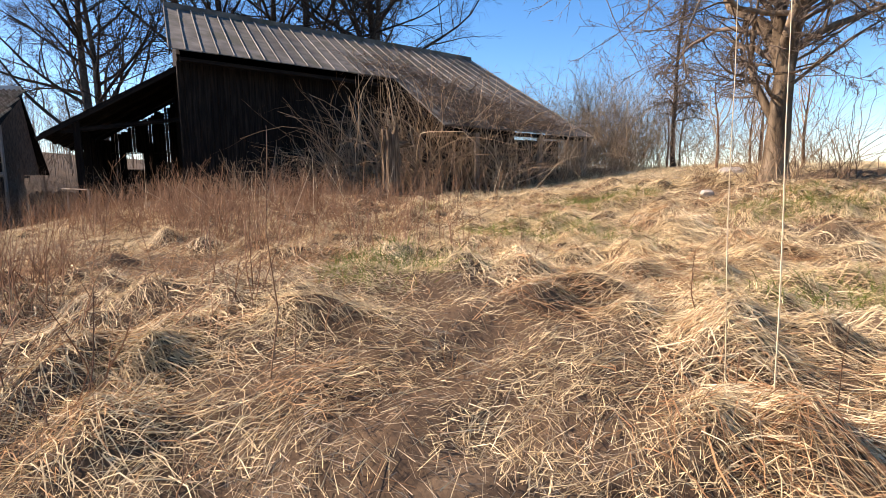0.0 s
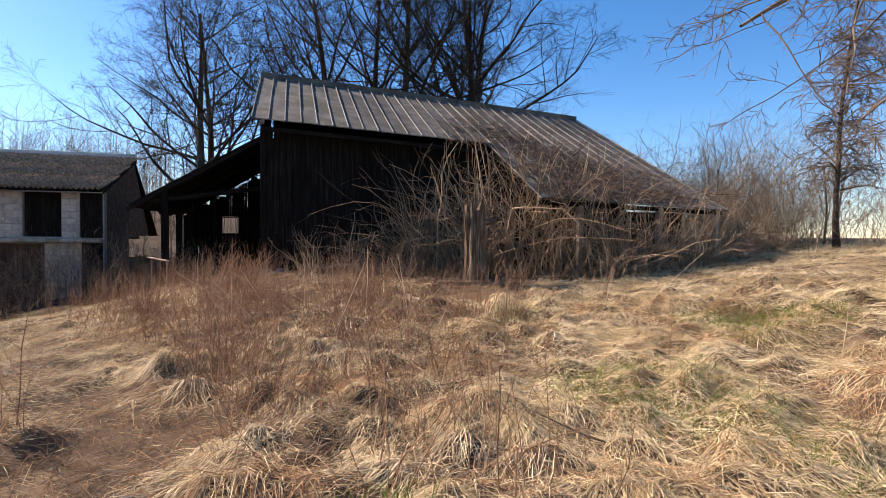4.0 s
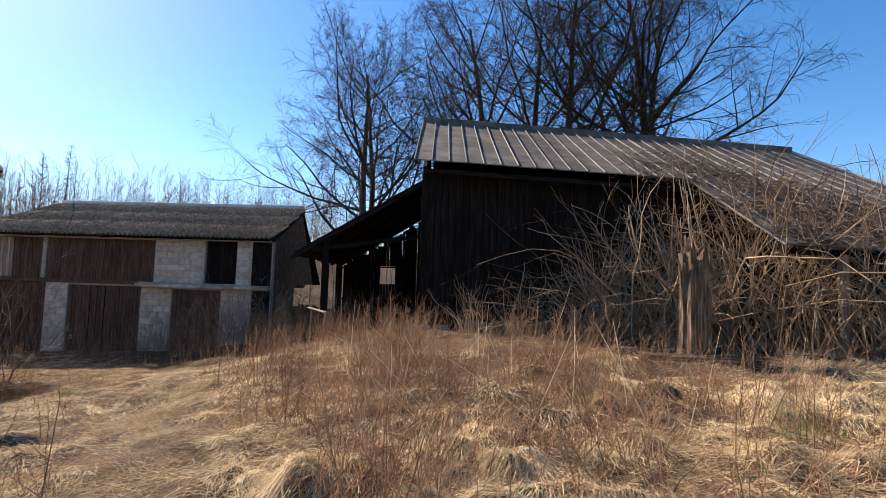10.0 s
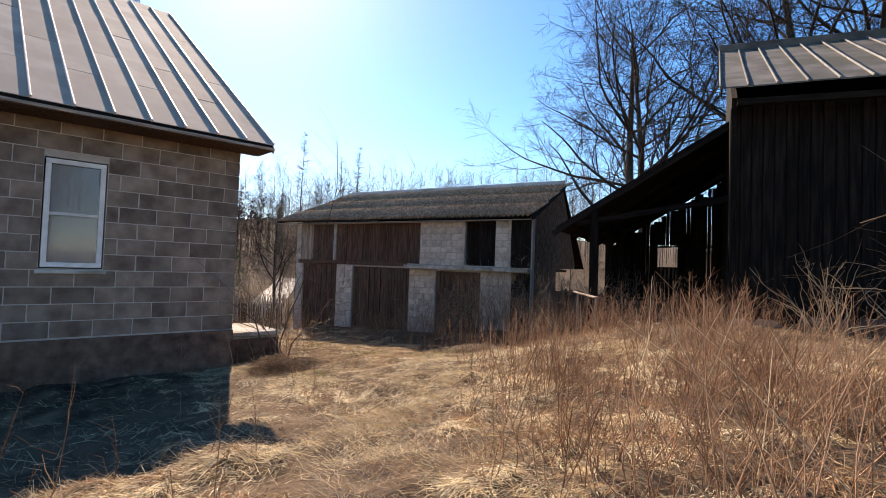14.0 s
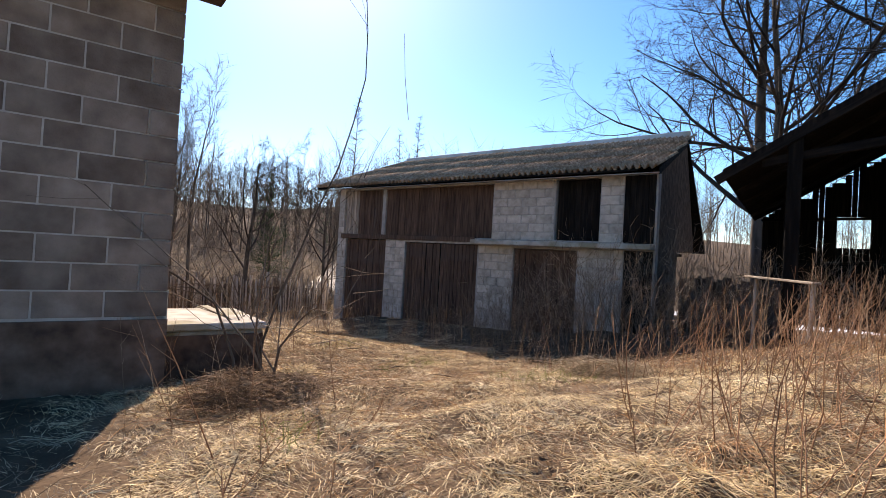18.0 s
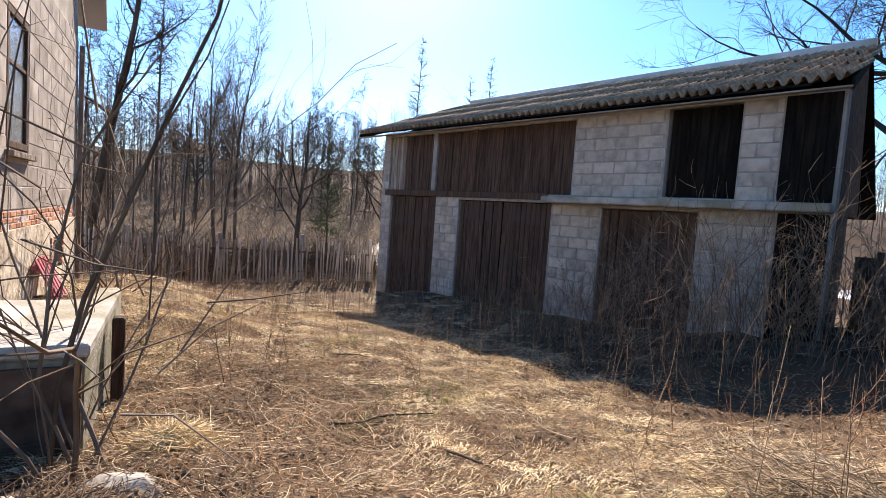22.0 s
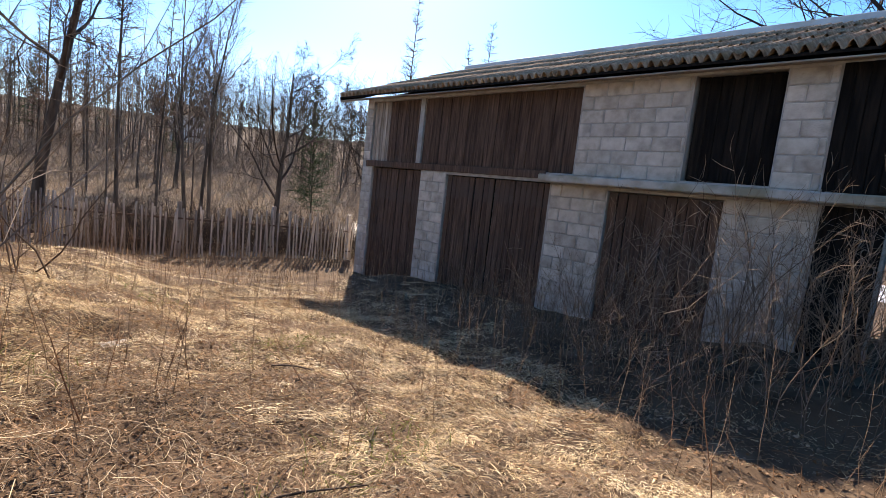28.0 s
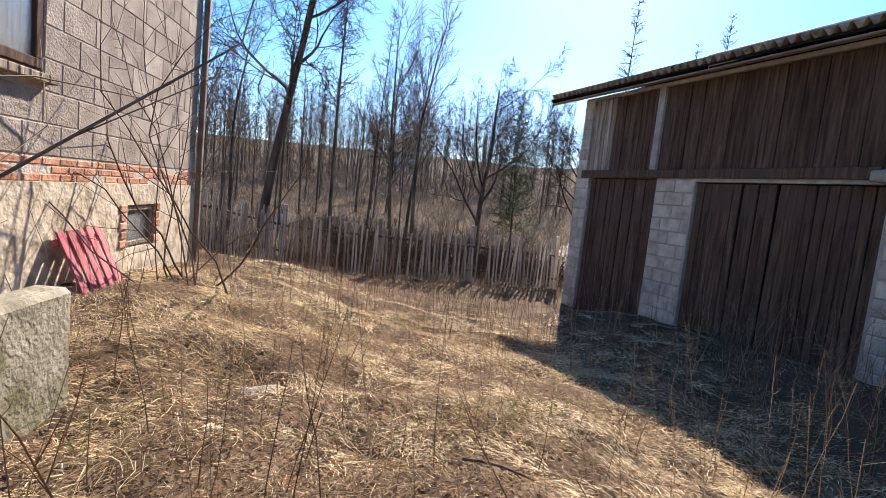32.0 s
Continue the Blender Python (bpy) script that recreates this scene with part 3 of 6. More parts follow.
barn_roof("main", 0.0, 7.6, -0.1, lambda u: b_eave(u), RIDGE_V, b_ridge, 16, 4)
barn_roof("low", 7.6, BL, -3.85, lambda u: 3.42 - 0.03 * (u - 9), RIDGE_V, b_ridge, 13, 6)
bmx = Matrix(((0, 1, 0, 0), (1, 0, 0, 0), (0, 0, 1, 0), (0, 0, 0, 1)))
bm = bmesh.new()
top = [bm.verts.new(p) for p in ((0.4, RIDGE_V, b_ridge(0.4) - 0.02), (BL, RIDGE_V, b_ridge(BL) - 0.02), (BL, 10.5, 4.1), (0.4, 10.5, 4.6))]
low = [bm.verts.new(v.co - Vector((0, 0, 0.08))) for v in top]
bm.faces.new(top)
bm.faces.new(low[::-1])
for k in range(4):
    bm.faces.new((top[(k + 1) % 4], top[k], low[k], low[(k + 1) % 4]))
part("back_slope", bm_mesh("back_slope", bm, M_DARKWOOD), barn)
beam("ridge_board", barn, (0, RIDGE_V, b_ridge(0) + 0.06), (BL, RIDGE_V, b_ridge(BL) + 0.06), 0.06, 0.3, M_ROOFTIN)
beam("eave_beam", barn, (0.3, 0.15, b_eave(0) - 0.22), (7.6, 0.15, b_eave(7.6) - 0.22), 0.16, 0.12, M_DARKWOOD)
beam("verge_board", barn, (0.02, -0.1, b_eave(0) - 0.08), (0.02, RIDGE_V, b_ridge(0) - 0.08), 0.03, 0.16, M_DARKWOOD)
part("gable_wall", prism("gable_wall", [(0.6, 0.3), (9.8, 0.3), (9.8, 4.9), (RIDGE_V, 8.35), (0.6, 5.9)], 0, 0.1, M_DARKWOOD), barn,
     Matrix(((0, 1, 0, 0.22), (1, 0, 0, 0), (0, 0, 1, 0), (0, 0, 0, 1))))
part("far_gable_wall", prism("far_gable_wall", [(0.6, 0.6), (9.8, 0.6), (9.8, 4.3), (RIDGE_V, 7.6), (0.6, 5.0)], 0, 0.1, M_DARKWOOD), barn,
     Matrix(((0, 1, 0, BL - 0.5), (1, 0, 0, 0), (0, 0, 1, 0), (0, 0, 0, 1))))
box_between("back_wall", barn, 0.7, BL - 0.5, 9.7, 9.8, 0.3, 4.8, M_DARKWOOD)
# a black sheet behind the boards paints the barn's unlit inside
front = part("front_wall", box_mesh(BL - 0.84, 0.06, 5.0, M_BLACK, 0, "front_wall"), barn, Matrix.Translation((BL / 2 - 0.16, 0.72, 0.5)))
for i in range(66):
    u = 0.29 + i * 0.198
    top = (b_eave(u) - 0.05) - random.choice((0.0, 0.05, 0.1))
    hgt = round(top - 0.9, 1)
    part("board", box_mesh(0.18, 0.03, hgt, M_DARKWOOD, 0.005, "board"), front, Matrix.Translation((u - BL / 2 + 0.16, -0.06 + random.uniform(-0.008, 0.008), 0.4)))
# the lean-to on the gable side
A, B2 = Vector((0.45, 2.33, 6.03)), Vector((-3.81, 2.33, 3.42))
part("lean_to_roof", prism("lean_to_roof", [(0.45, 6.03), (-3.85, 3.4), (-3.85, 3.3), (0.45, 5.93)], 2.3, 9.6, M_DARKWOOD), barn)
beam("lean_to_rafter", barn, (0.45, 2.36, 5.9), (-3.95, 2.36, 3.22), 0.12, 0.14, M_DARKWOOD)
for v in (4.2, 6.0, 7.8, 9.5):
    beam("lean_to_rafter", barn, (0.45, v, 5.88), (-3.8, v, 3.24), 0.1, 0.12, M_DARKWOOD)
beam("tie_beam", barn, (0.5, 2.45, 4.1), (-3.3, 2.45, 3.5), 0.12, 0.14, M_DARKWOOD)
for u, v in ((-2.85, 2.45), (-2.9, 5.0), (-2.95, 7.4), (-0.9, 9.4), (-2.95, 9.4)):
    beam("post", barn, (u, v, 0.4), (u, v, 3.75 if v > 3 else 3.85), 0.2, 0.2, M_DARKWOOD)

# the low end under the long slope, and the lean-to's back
# backed by a black sheet too, for the dark within
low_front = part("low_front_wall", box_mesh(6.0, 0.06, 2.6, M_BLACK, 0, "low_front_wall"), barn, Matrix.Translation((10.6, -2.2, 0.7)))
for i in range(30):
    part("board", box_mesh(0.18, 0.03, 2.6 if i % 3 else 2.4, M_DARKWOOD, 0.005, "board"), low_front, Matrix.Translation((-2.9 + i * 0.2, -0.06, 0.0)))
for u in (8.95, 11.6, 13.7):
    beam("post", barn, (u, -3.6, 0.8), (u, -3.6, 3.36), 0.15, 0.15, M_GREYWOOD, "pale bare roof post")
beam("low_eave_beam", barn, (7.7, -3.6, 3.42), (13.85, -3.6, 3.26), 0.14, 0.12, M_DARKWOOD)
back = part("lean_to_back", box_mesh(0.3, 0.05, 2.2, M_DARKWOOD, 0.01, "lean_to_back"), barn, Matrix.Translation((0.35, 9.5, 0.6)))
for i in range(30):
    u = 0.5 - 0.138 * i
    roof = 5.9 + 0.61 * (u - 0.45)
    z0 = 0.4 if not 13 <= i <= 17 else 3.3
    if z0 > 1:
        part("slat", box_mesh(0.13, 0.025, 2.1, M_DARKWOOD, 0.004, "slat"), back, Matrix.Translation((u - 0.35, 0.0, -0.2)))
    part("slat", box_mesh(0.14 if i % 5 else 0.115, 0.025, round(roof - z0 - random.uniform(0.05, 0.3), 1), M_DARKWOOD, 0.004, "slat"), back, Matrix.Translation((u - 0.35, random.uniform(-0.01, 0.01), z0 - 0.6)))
beam("rail", barn, (0.4, 9.4, 3.3), (-3.6, 9.4, 3.2), 0.1, 0.06, M_DARKWOOD)
beam("rail", barn, (0.4, 5.0, 2.2), (-2.9, 5.0, 1.9), 0.07, 0.07, M_DARKWOOD)
for u, z, w, h in ((0.32, 0.6, 0.5, 0.42), (0.84, 0.62, 0.48, 0.36), (1.24, 0.66, 0.34, 0.44), (0.4, 1.04, 0.42, 0.34), (0.86, 1.0, 0.46, 0.4)):
    part("footing_stone", box_mesh(w, 0.4, h, M_PALESTONE, 0.09, "footing_stone"), barn, Matrix.Translation((u, 0.42, z)) @ Matrix.Rotation(0.06 * math.sin(u * 9), 4, "Y"), "pale rounded field stone")
for i in range(7):
    box_between("footing_stone", barn, 1.4 + i * 0.9, 2.27 + i * 0.9, 0.3, 0.7, 0.9, 1.5 + 0.04 * (i % 3), M_DARKBRICK, 0.08)

# ---- the house ----
house = thing("block_house", HOUSE, "unfinished grey block house with brick band, plaster plinth and tin roof", "house")
HL, HW = 8.26, 6.0
RX, EX, EH, PITCH = 6.9, -0.7, 4.68, 0.67
RH = EH + PITCH * (RX - EX)
front_holes = [(2.12, 2.95, 2.3, 4.02)]
side_holes = [(0.85, 1.5, 1.3, 3.75), (2.45, 2.8, 2.2, 3.55), (3.8, 4.75, 2.4, 3.95), (6.2, 6.9, 0.76, 1.26)]
side_wall = wall_with_holes("side_wall", HL, -0.8, 4.7, 0.3, side_holes, M_HMORTAR, house)
fw = wall_with_holes("front_wall", HW, -0.8, 4.7, 0.3, front_holes, M_HMORTAR, house)
TURNED = Matrix(((0, 1, 0, 0), (1, 0, 0, 0), (0, 0, 1, 0), (0, 0, 0, 1)))
fw.matrix_basis = TURNED
part("gable", prism("gable", [(0.0, 4.7), (HL, 4.7), (RX, RH - 0.25), (0.0, EH + PITCH * 0.7 - 0.22)], 0.0, 0.3, M_HBLOCK), house)
box_between("back_wall", house, HL - 0.3, HL, 0.3, HW, -0.8, 4.7, M_HMORTAR, 0)
box_between("far_side_wall", house, 0.3, HL - 0.3, HW - 0.3, HW, -0.8, 4.7, M_HMORTAR, 0)
part("ceiling_slab", box_mesh(HL - 0.6, HW - 0.6, 0.1, M_BLACK, 0, "ceiling_slab"), house, Matrix.Translation((HL / 2, HW / 2, 4.5)))
part("floor_slab", box_mesh(HL - 0.6, HW - 0.6, 0.1, M_BLACK, 0, "floor_slab"), house, Matrix.Translation((HL / 2, HW / 2, 1.2)))
part("front_slope", prism("front_slope", [(EX, EH), (RX, RH), (RX, RH - 0.06), (EX, EH - 0.06)], -0.36, HW + 0.4, M_DARKWOOD), house)
part("back_slope", prism("back_slope", [(HL + 0.7, 5.2), (RX, RH), (RX, RH - 0.1), (HL + 0.7, 5.1)], -0.36, HW + 0.4, M_HOUSEROOF), house)
# tin sheets with standing seams
up = math.degrees(math.atan(PITCH))
span = math.hypot(RX - EX, RH - EH)
sheet_len = span / 3.0
tin = box_mesh(0.5, sheet_len - 0.02, 0.012, M_HOUSEROOF, 0.003, "tin_sheet")
tin_short = box_mesh(0.5, sheet_len * 0.55 - 0.02, 0.012, M_HOUSEROOF, 0.003, "tin_sheet")
# seams in the tone that paints their sunlit edges
seam = box_mesh(0.03, span, 0.05, M_LIT_SEAM, 0.006, "seam")
for i in range(14):
    y = -0.1 + 0.51 * i
    f = 0.0
    k = i % 2
    while f < span - 0.4:
        me, one = (tin_short, sheet_len * 0.55) if k else (tin, sheet_len)
        k = 0
        one = min(one, span - f)
        mid = f + one / 2
        part("tin_sheet", me if one > sheet_len * 0.5 else tin_short, house, Matrix.Translation((EX + mid * math.cos(radians(up)), y, EH + mid * math.sin(radians(up)) + 0.006 + random.uniform(0, 0.008))) @ pose(0, 0, 0, 0, -up, 0) @ pose(0, 0, 0, 0, 0, -90))
        f += one
    part("seam", seam, house, Matrix.Translation((EX + span / 2 * math.cos(radians(up)), y - 0.255, EH + span / 2 * math.sin(radians(up)) + 0.01)) @ pose(0, 0, 0, 0, -up, 0) @ pose(0, 0, 0, 0, 0, -90))
beam("verge_board", house, (EX - 0.02, -0.36, EH - 0.1), (RX, -0.36, RH - 0.1), 0.03, 0.1, M_GREYWOOD)
beam("eave_board", house, (EX, -0.36, EH - 0.06), (EX, HW + 0.4, EH - 0.06), 0.03, 0.05, M_GREYWOOD)
box_between("soffit", house, EX, 0.0, -0.36, HW, EH - 0.1, EH - 0.08, M_BROWNWOOD, 0)
# plinth
part("plinth_plaster", prism("plinth_plaster", [(0.0, -0.8), (6.2, -0.8), (6.2, 1.5), (0.0, 1.5)], -0.03, -0.002, M_PLASTER), house)
part("plinth_plaster", prism("plinth_plaster", [(6.9, -0.8), (HL, -0.8), (HL, 1.5), (6.9, 1.5)], -0.03, -0.002, M_PLASTER), house)
part("plinth_plaster", prism("plinth_plaster", [(6.2, -0.8), (6.9, -0.8), (6.9, 0.76), (6.2, 0.76)], -0.03, -0.002, M_PLASTER), house)
part("plinth_plaster", prism("plinth_plaster", [(6.2, 1.26), (6.9, 1.26), (6.9, 1.5), (6.2, 1.5)], -0.03, -0.002, M_PLASTER), house)
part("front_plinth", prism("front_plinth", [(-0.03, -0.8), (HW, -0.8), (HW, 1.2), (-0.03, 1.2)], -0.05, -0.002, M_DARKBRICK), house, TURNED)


def casement(parent, name, x0, x1, z0, z1, mat, m, bar=0.45, w=0.07, label=""):
    """A window frame with a transom and two panes, in a hole of a wall along x."""
    f = part(name, box_mesh(x1 - x0, 0.05, w, mat, 0.006, "sill_rail"), parent, m @ Matrix.Translation(((x0 + x1) / 2, 0.02, z0)), label)
    part("head_rail", box_mesh(x1 - x0, 0.05, w, mat, 0.006, "sill_rail"), f, Matrix.Translation((0, 0, z1 - z0 - w)))
    for s in (-1, 1):
        part("stile", box_mesh(w, 0.05, z1 - z0 - 2 * w, mat, 0.006, "stile"), f, Matrix.Translation((s * (x1 - x0 - w) / 2, 0, w)))
    zb = (z1 - z0) * bar
    part("transom", box_mesh(x1 - x0 - 2 * w, 0.035, w * 0.6, mat, 0.005, "transom"), f, Matrix.Translation((0, 0, zb)))
    for a, b in ((w, zb), (zb + w * 0.6, z1 - z0 - w)):
        pane = part("pane", box_mesh(x1 - x0 - 2 * w, 0.006, b - a, M_GLASS, 0, "pane"), f, Matrix.Translation((0, 0.005, a)))
        pane.visible_shadow = False
    part("curtain", box_mesh(x1 - x0 - 2 * w, 0.01, z1 - z0 - 2 * w, M_CURTAIN, 0, "curtain"), f, Matrix.Translation((0, 0.1, w)))
    return f


casement(house, "front_window", 2.14, 2.93, 2.32, 4.0, M_WHITE, TURNED, 0.48, 0.075, "narrow white-painted casement window")
box_between("window_sill", house, -0.06, -0.004, 2.08, 2.99, 2.22, 2.28, M_CONCRETE, 0.01)
casement(house, "side_window", 3.82, 4.73, 2.42, 3.93, M_BROWNWOOD, Matrix(), 0.6, 0.08, "brown-framed window with white curtain")
casement(house, "slot_window", 2.46, 2.79, 2.22, 3.53, M_GREYWOOD, Matrix(), 0.5, 0.04)
casement(house, "cellar_window", 6.22, 6.88, 0.78, 1.24, M_GREYWOOD, Matrix(), 0.9, 0.05, "small grey cellar window")
boarded(house, "side_door", 0.87, 1.48, 1.3, 3.72, M_BROWNWOOD, 0.15, y=0.08, label="dark boarded door")
for i in range(9):
    box_between("sill_brick", house, 3.74 + i * 0.12, 3.85 + i * 0.12, -0.09, -0.004, 2.31, 2.38, M_GREYWOOD, 0.008)
box_between("meter_box", house, 0.55, 0.7, -0.09, -0.004, 2.5, 2.72, M_WHITE, 0.01, "small white meter box")
beam("drain_pipe", house, (HL + 0.04, -0.06, 0.2), (HL + 0.04, -0.06, 4.6), 0.08, 0.08, M_METAL)

# ---- terrace by the house ----
terrace = thing("concrete_terrace", HOUSE, "low concrete terrace block with a grey slab top beside the house", "terrace")
part("body", box_mesh(1.5, 1.12, 1.6, M_MOSSY, 0.02, "body"), terrace, Matrix.Translation((1.15, -0.6, -0.6)))
part("slab", box_mesh(1.56, 1.2, 0.08, M_CONCRETE, 0.015, "slab"), terrace, Matrix.Translation((1.15, -0.59, 1.002)), "pale worn slab")
part("retaining_wall", box_mesh(1.3, 0.22, 1.6, M_MOSSY, 0.03, "retaining_wall"), terrace, Matrix.Translation((2.553, -1.03, -0.62)), "mossy concrete wall running on from the slab")
# thin brown facing; its dark tone also carries the shade on this end
part("end_face", box_mesh(0.03, 1.1, 1.55, M_DARKBRICK, 0.004, "end_face"), terrace, Matrix.Translation((0.383, -0.6, -0.6)), "brown masonry end, darkened for its shaded side")
part("dark_post", box_mesh(0.13, 0.09, 1.25, M_BROWNWOOD, 0.012, "dark_post"), terrace, Matrix.Translation((1.55, -1.25, -0.25)))

# ---- plants ----
RNG = np.random.default_rng(7)


def unit(v):
    return v / np.maximum(np.linalg.norm(v, axis=-1, keepdims=True), 1e-9)


def tubes(P, R, k):
    """Tapered tubes: P (n, points, 3), R (n, points), k sides. Vertices and quads."""
    n, m, _ = P.shape
    T = unit(np.gradient(P, axis=1))
    ref = np.where(np.abs(T[:, :1, 2:3]) > 0.9, np.array([1.0, 0, 0]), np.array([0, 0, 1.0]))
    X = unit(np.cross(T, np.broadcast_to(ref, T.shape)))
    Y = np.cross(T, X)
    a = np.arange(k) / k * 2 * np.pi
    V = P[:, :, None] + R[:, :, None, None] * (np.cos(a)[:, None] * X[:, :, None] + np.sin(a)[:, None] * Y[:, :, None])
    i = np.arange(n * m * k).reshape(n, m, k)
    j = np.roll(i, -1, axis=2)
    F = np.stack([i[:, :-1], j[:, :-1], j[:, 1:], i[:, 1:]], -1).reshape(-1, 4)
    return V.reshape(-1, 3), F


def joined(pieces):
    vs, fs, n = [], [], 0
    for v, f in pieces:
        vs.append(v)
        fs.append(f + n)
        n += len(v)
    return np.concatenate(vs), np.concatenate(fs)


def grow(rng, start, heading, length, radius, m, up=0.1, wander=0.15, taper=0.4):
    """Polylines from starts along headings, bending up (or down) and wandering."""
    n = len(start)
    P = np.zeros((n, m, 3))
    P[:, 0] = start
    d = unit(heading)
    step = (length / (m - 1))[:, None]
    for i in range(1, m):
        d = unit(d + rng.normal(0, wander, (n, 3)) + np.array([0, 0, up]))
        P[:, i] = P[:, i - 1] + d * step
    R = radius[:, None] * np.linspace(1, taper, m)[None]
    return P, R


def sprout(rng, P, R, count, lo, hi, angle, ratio, thin, length=None):
    """Starts, headings, lengths and radii of shoots along parents."""
    n, m, _ = P.shape
    who = np.repeat(np.arange(n), count)
    f = np.tile((np.arange(count) + 0.5) / count, n) * (hi - lo) + lo + rng.normal(0, 0.04, n * count)
    f = np.clip(f, 0.02, 0.99) * (m - 1)
    i = np.minimum(f.astype(int), m - 2)
    w = (f - i)[:, None]
    s = P[who, i] * (1 - w) + P[who, i + 1] * w
    t = unit(P[who, i + 1] - P[who, i])
    r = (R[who, i] * (1 - w[:, 0]) + R[who, i + 1] * w[:, 0])
    side = unit(np.cross(t, rng.normal(0, 1, t.shape)))
    a = np.radians(rng.uniform(*angle, len(who)))[:, None]
    d = t * np.cos(a) + side * np.sin(a)
    long = np.linalg.norm(np.diff(P, axis=1), axis=-1).sum(1)[who]
    return s, d, long * rng.uniform(*ratio, len(who)) * (1.15 - 0.55 * f / (m - 1)), r * thin


def tree_mesh(seed, height, girth, limbs, spec, bark, twig, bole=0.35, lean=(0, 0), limb_angle=(18, 45), limb_up=0.12, least=0.005, thin=0.7, arms=(), limb_ratio=(0.55, 0.9), low=0.75, tip=0.3):
    """Trunk and limbs in one mesh, branches and twigs in another."""
    rng = np.random.default_rng(seed)
    P, R = grow(rng, np.zeros((1, 3)), np.array([[lean[0], lean[1], 1.0]]), np.array([height * bole * 1.9]), np.array([girth]), 9, 0.1, 0.05, tip)
    R[0, 0] *= 1.35
    s, d, l, r = sprout(rng, P, R, limbs, bole * low, 0.98, limb_angle, limb_ratio, thin)
    P1, R1 = grow(rng, s, d, l, r, 9, limb_up, 0.11, 0.2)
    if arms:
        a = np.array(arms, float)
        s2 = np.stack([np.interp(a[:, 0], P[0, :, 2], P[0, :, c]) for c in range(3)], -1)
        Pa, Ra = grow(rng, s2, a[:, 1:4], a[:, 4], a[:, 5], 9, 0.02, 0.2, 0.25)
        P1, R1 = np.concatenate([P1, Pa]), np.concatenate([R1, Ra])
    trunk = joined([tubes(P, R, 10), tubes(P1, R1, 7)]) if arms else tubes(P, R, 10)
    fine = [] if arms else [tubes(P1, R1, 6)]
    for count, lo, ang, ratio, thin, m, k, up, wander in spec:
        s, d, l, r = sprout(rng, P1, R1, count, lo, 0.98, ang, ratio, thin)
        P1, R1 = grow(rng, s, d, l, np.maximum(r, least), m, up, wander, 0.3)
        fine.append(tubes(P1, R1, k))
    crown = joined(fine)
    return mesh_from("trunk", *trunk, bark, True), mesh_from("crown", *crown, twig, True)


def plant_tree(name, meshes, x, y, turn, size, label, group, lean=0.0, sink=0.15):
    ob = thing(name, pose(x, y, ground_at(x, y) - sink, lean, 0, turn) @ Matrix.Scale(size, 4), label, "tree", group)
    part("trunk", meshes[0], ob)
    part("crown", meshes[1], ob)
    return ob


FAN = [(9, 0.1, (30, 70), (0.3, 0.6), 0.5, 6, 4, 0.04, 0.15), (7, 0.12, (30, 65), (0.32, 0.6), 0.55, 4, 3, 0.0, 0.22), (6, 0.1, (25, 60), (0.45, 0.85), 0.7, 3, 3, -0.02, 0.25)]
linden = [tree_mesh(11 + i, 17, 0.27, 17, FAN, M_BARK, M_TWIG, 0.42, limb_angle=(38, 74), limb_up=0.1, limb_ratio=(0.45, 0.72), low=0.85, tip=0.2, least=0.0065, thin=0.5) for i in range(2)]
for i, (x, y, turn, size) in enumerate([(-21.0, 28.8, 20, 1.3), (-20.3, 29.6, 170, 1.15), (-13.2, 31.5, 100, 1.35), (-11.9, 33.0, 250, 1.3), (-9.3, 32.0, 200, 1.35), (-5.5, 33.8, 300, 1.3), (-4.4, 32.8, 60, 1.4)]):
    plant_tree("linden_tree", linden[i % 2], x, y, turn, size, "tall bare linden tree with dark limbs and dense twigs", "bare trees behind the barn")
OLD = [(9, 0.12, (35, 75), (0.4, 0.8), 0.5, 8, 5, 0.0, 0.16), (6, 0.1, (35, 70), (0.3, 0.55), 0.55, 6, 4, -0.03, 0.25), (6, 0.1, (25, 60), (0.3, 0.55), 0.6, 4, 3, -0.05, 0.28), (3, 0.1, (25, 55), (0.4, 0.7), 0.7, 2, 3, -0.04, 0.25)]
old = tree_mesh(33, 13, 0.27, 6, OLD, M_BARK_WARM, M_TWIG_GREY, 0.2, lean=(-0.03, 0.0), limb_angle=(25, 70), limb_up=0.07, thin=0.45, arms=(
    (2.1, -0.6, 0.05, 0.85, 3.8, 0.13), (2.3, -0.14, 0.15, 1.0, 5.2, 0.15), (2.5, 0.12, -0.1, 1.0, 5.2, 0.14), (4.0, -0.95, -0.2, 0.3, 5.0, 0.075), (3.5, -0.8, 0.5, 0.3, 4.2, 0.06),
    (1.9, -0.9, -0.3, 0.3, 3.0, 0.045), (2.8, 0.8, -0.4, 0.5, 4.0, 0.08), (3.9, -0.6, -0.8, 0.35, 4.5, 0.06)))
plant_tree("old_fruit_tree", old, 7.1, 10.2, 0, 1.0, "gnarled bare tree with warm brown bark and spreading limbs", "")
shaggy = tree_mesh(41, 8.5, 0.1, 70, [(8, 0.1, (30, 75), (0.35, 0.7), 0.6, 5, 3, -0.16, 0.25), (5, 0.1, (25, 60), (0.4, 0.8), 0.7, 3, 3, -0.14, 0.25)], M_BARK, M_TWIG_GREY, 0.5, limb_angle=(35, 85), limb_up=-0.1, limb_ratio=(0.1, 0.22), low=0.5, thin=0.45, least=0.01)
plant_tree("shaggy_tree", shaggy, 9.3, 21.0, 10, 1.0, "slender bare tree hung with drooping twigs", "")
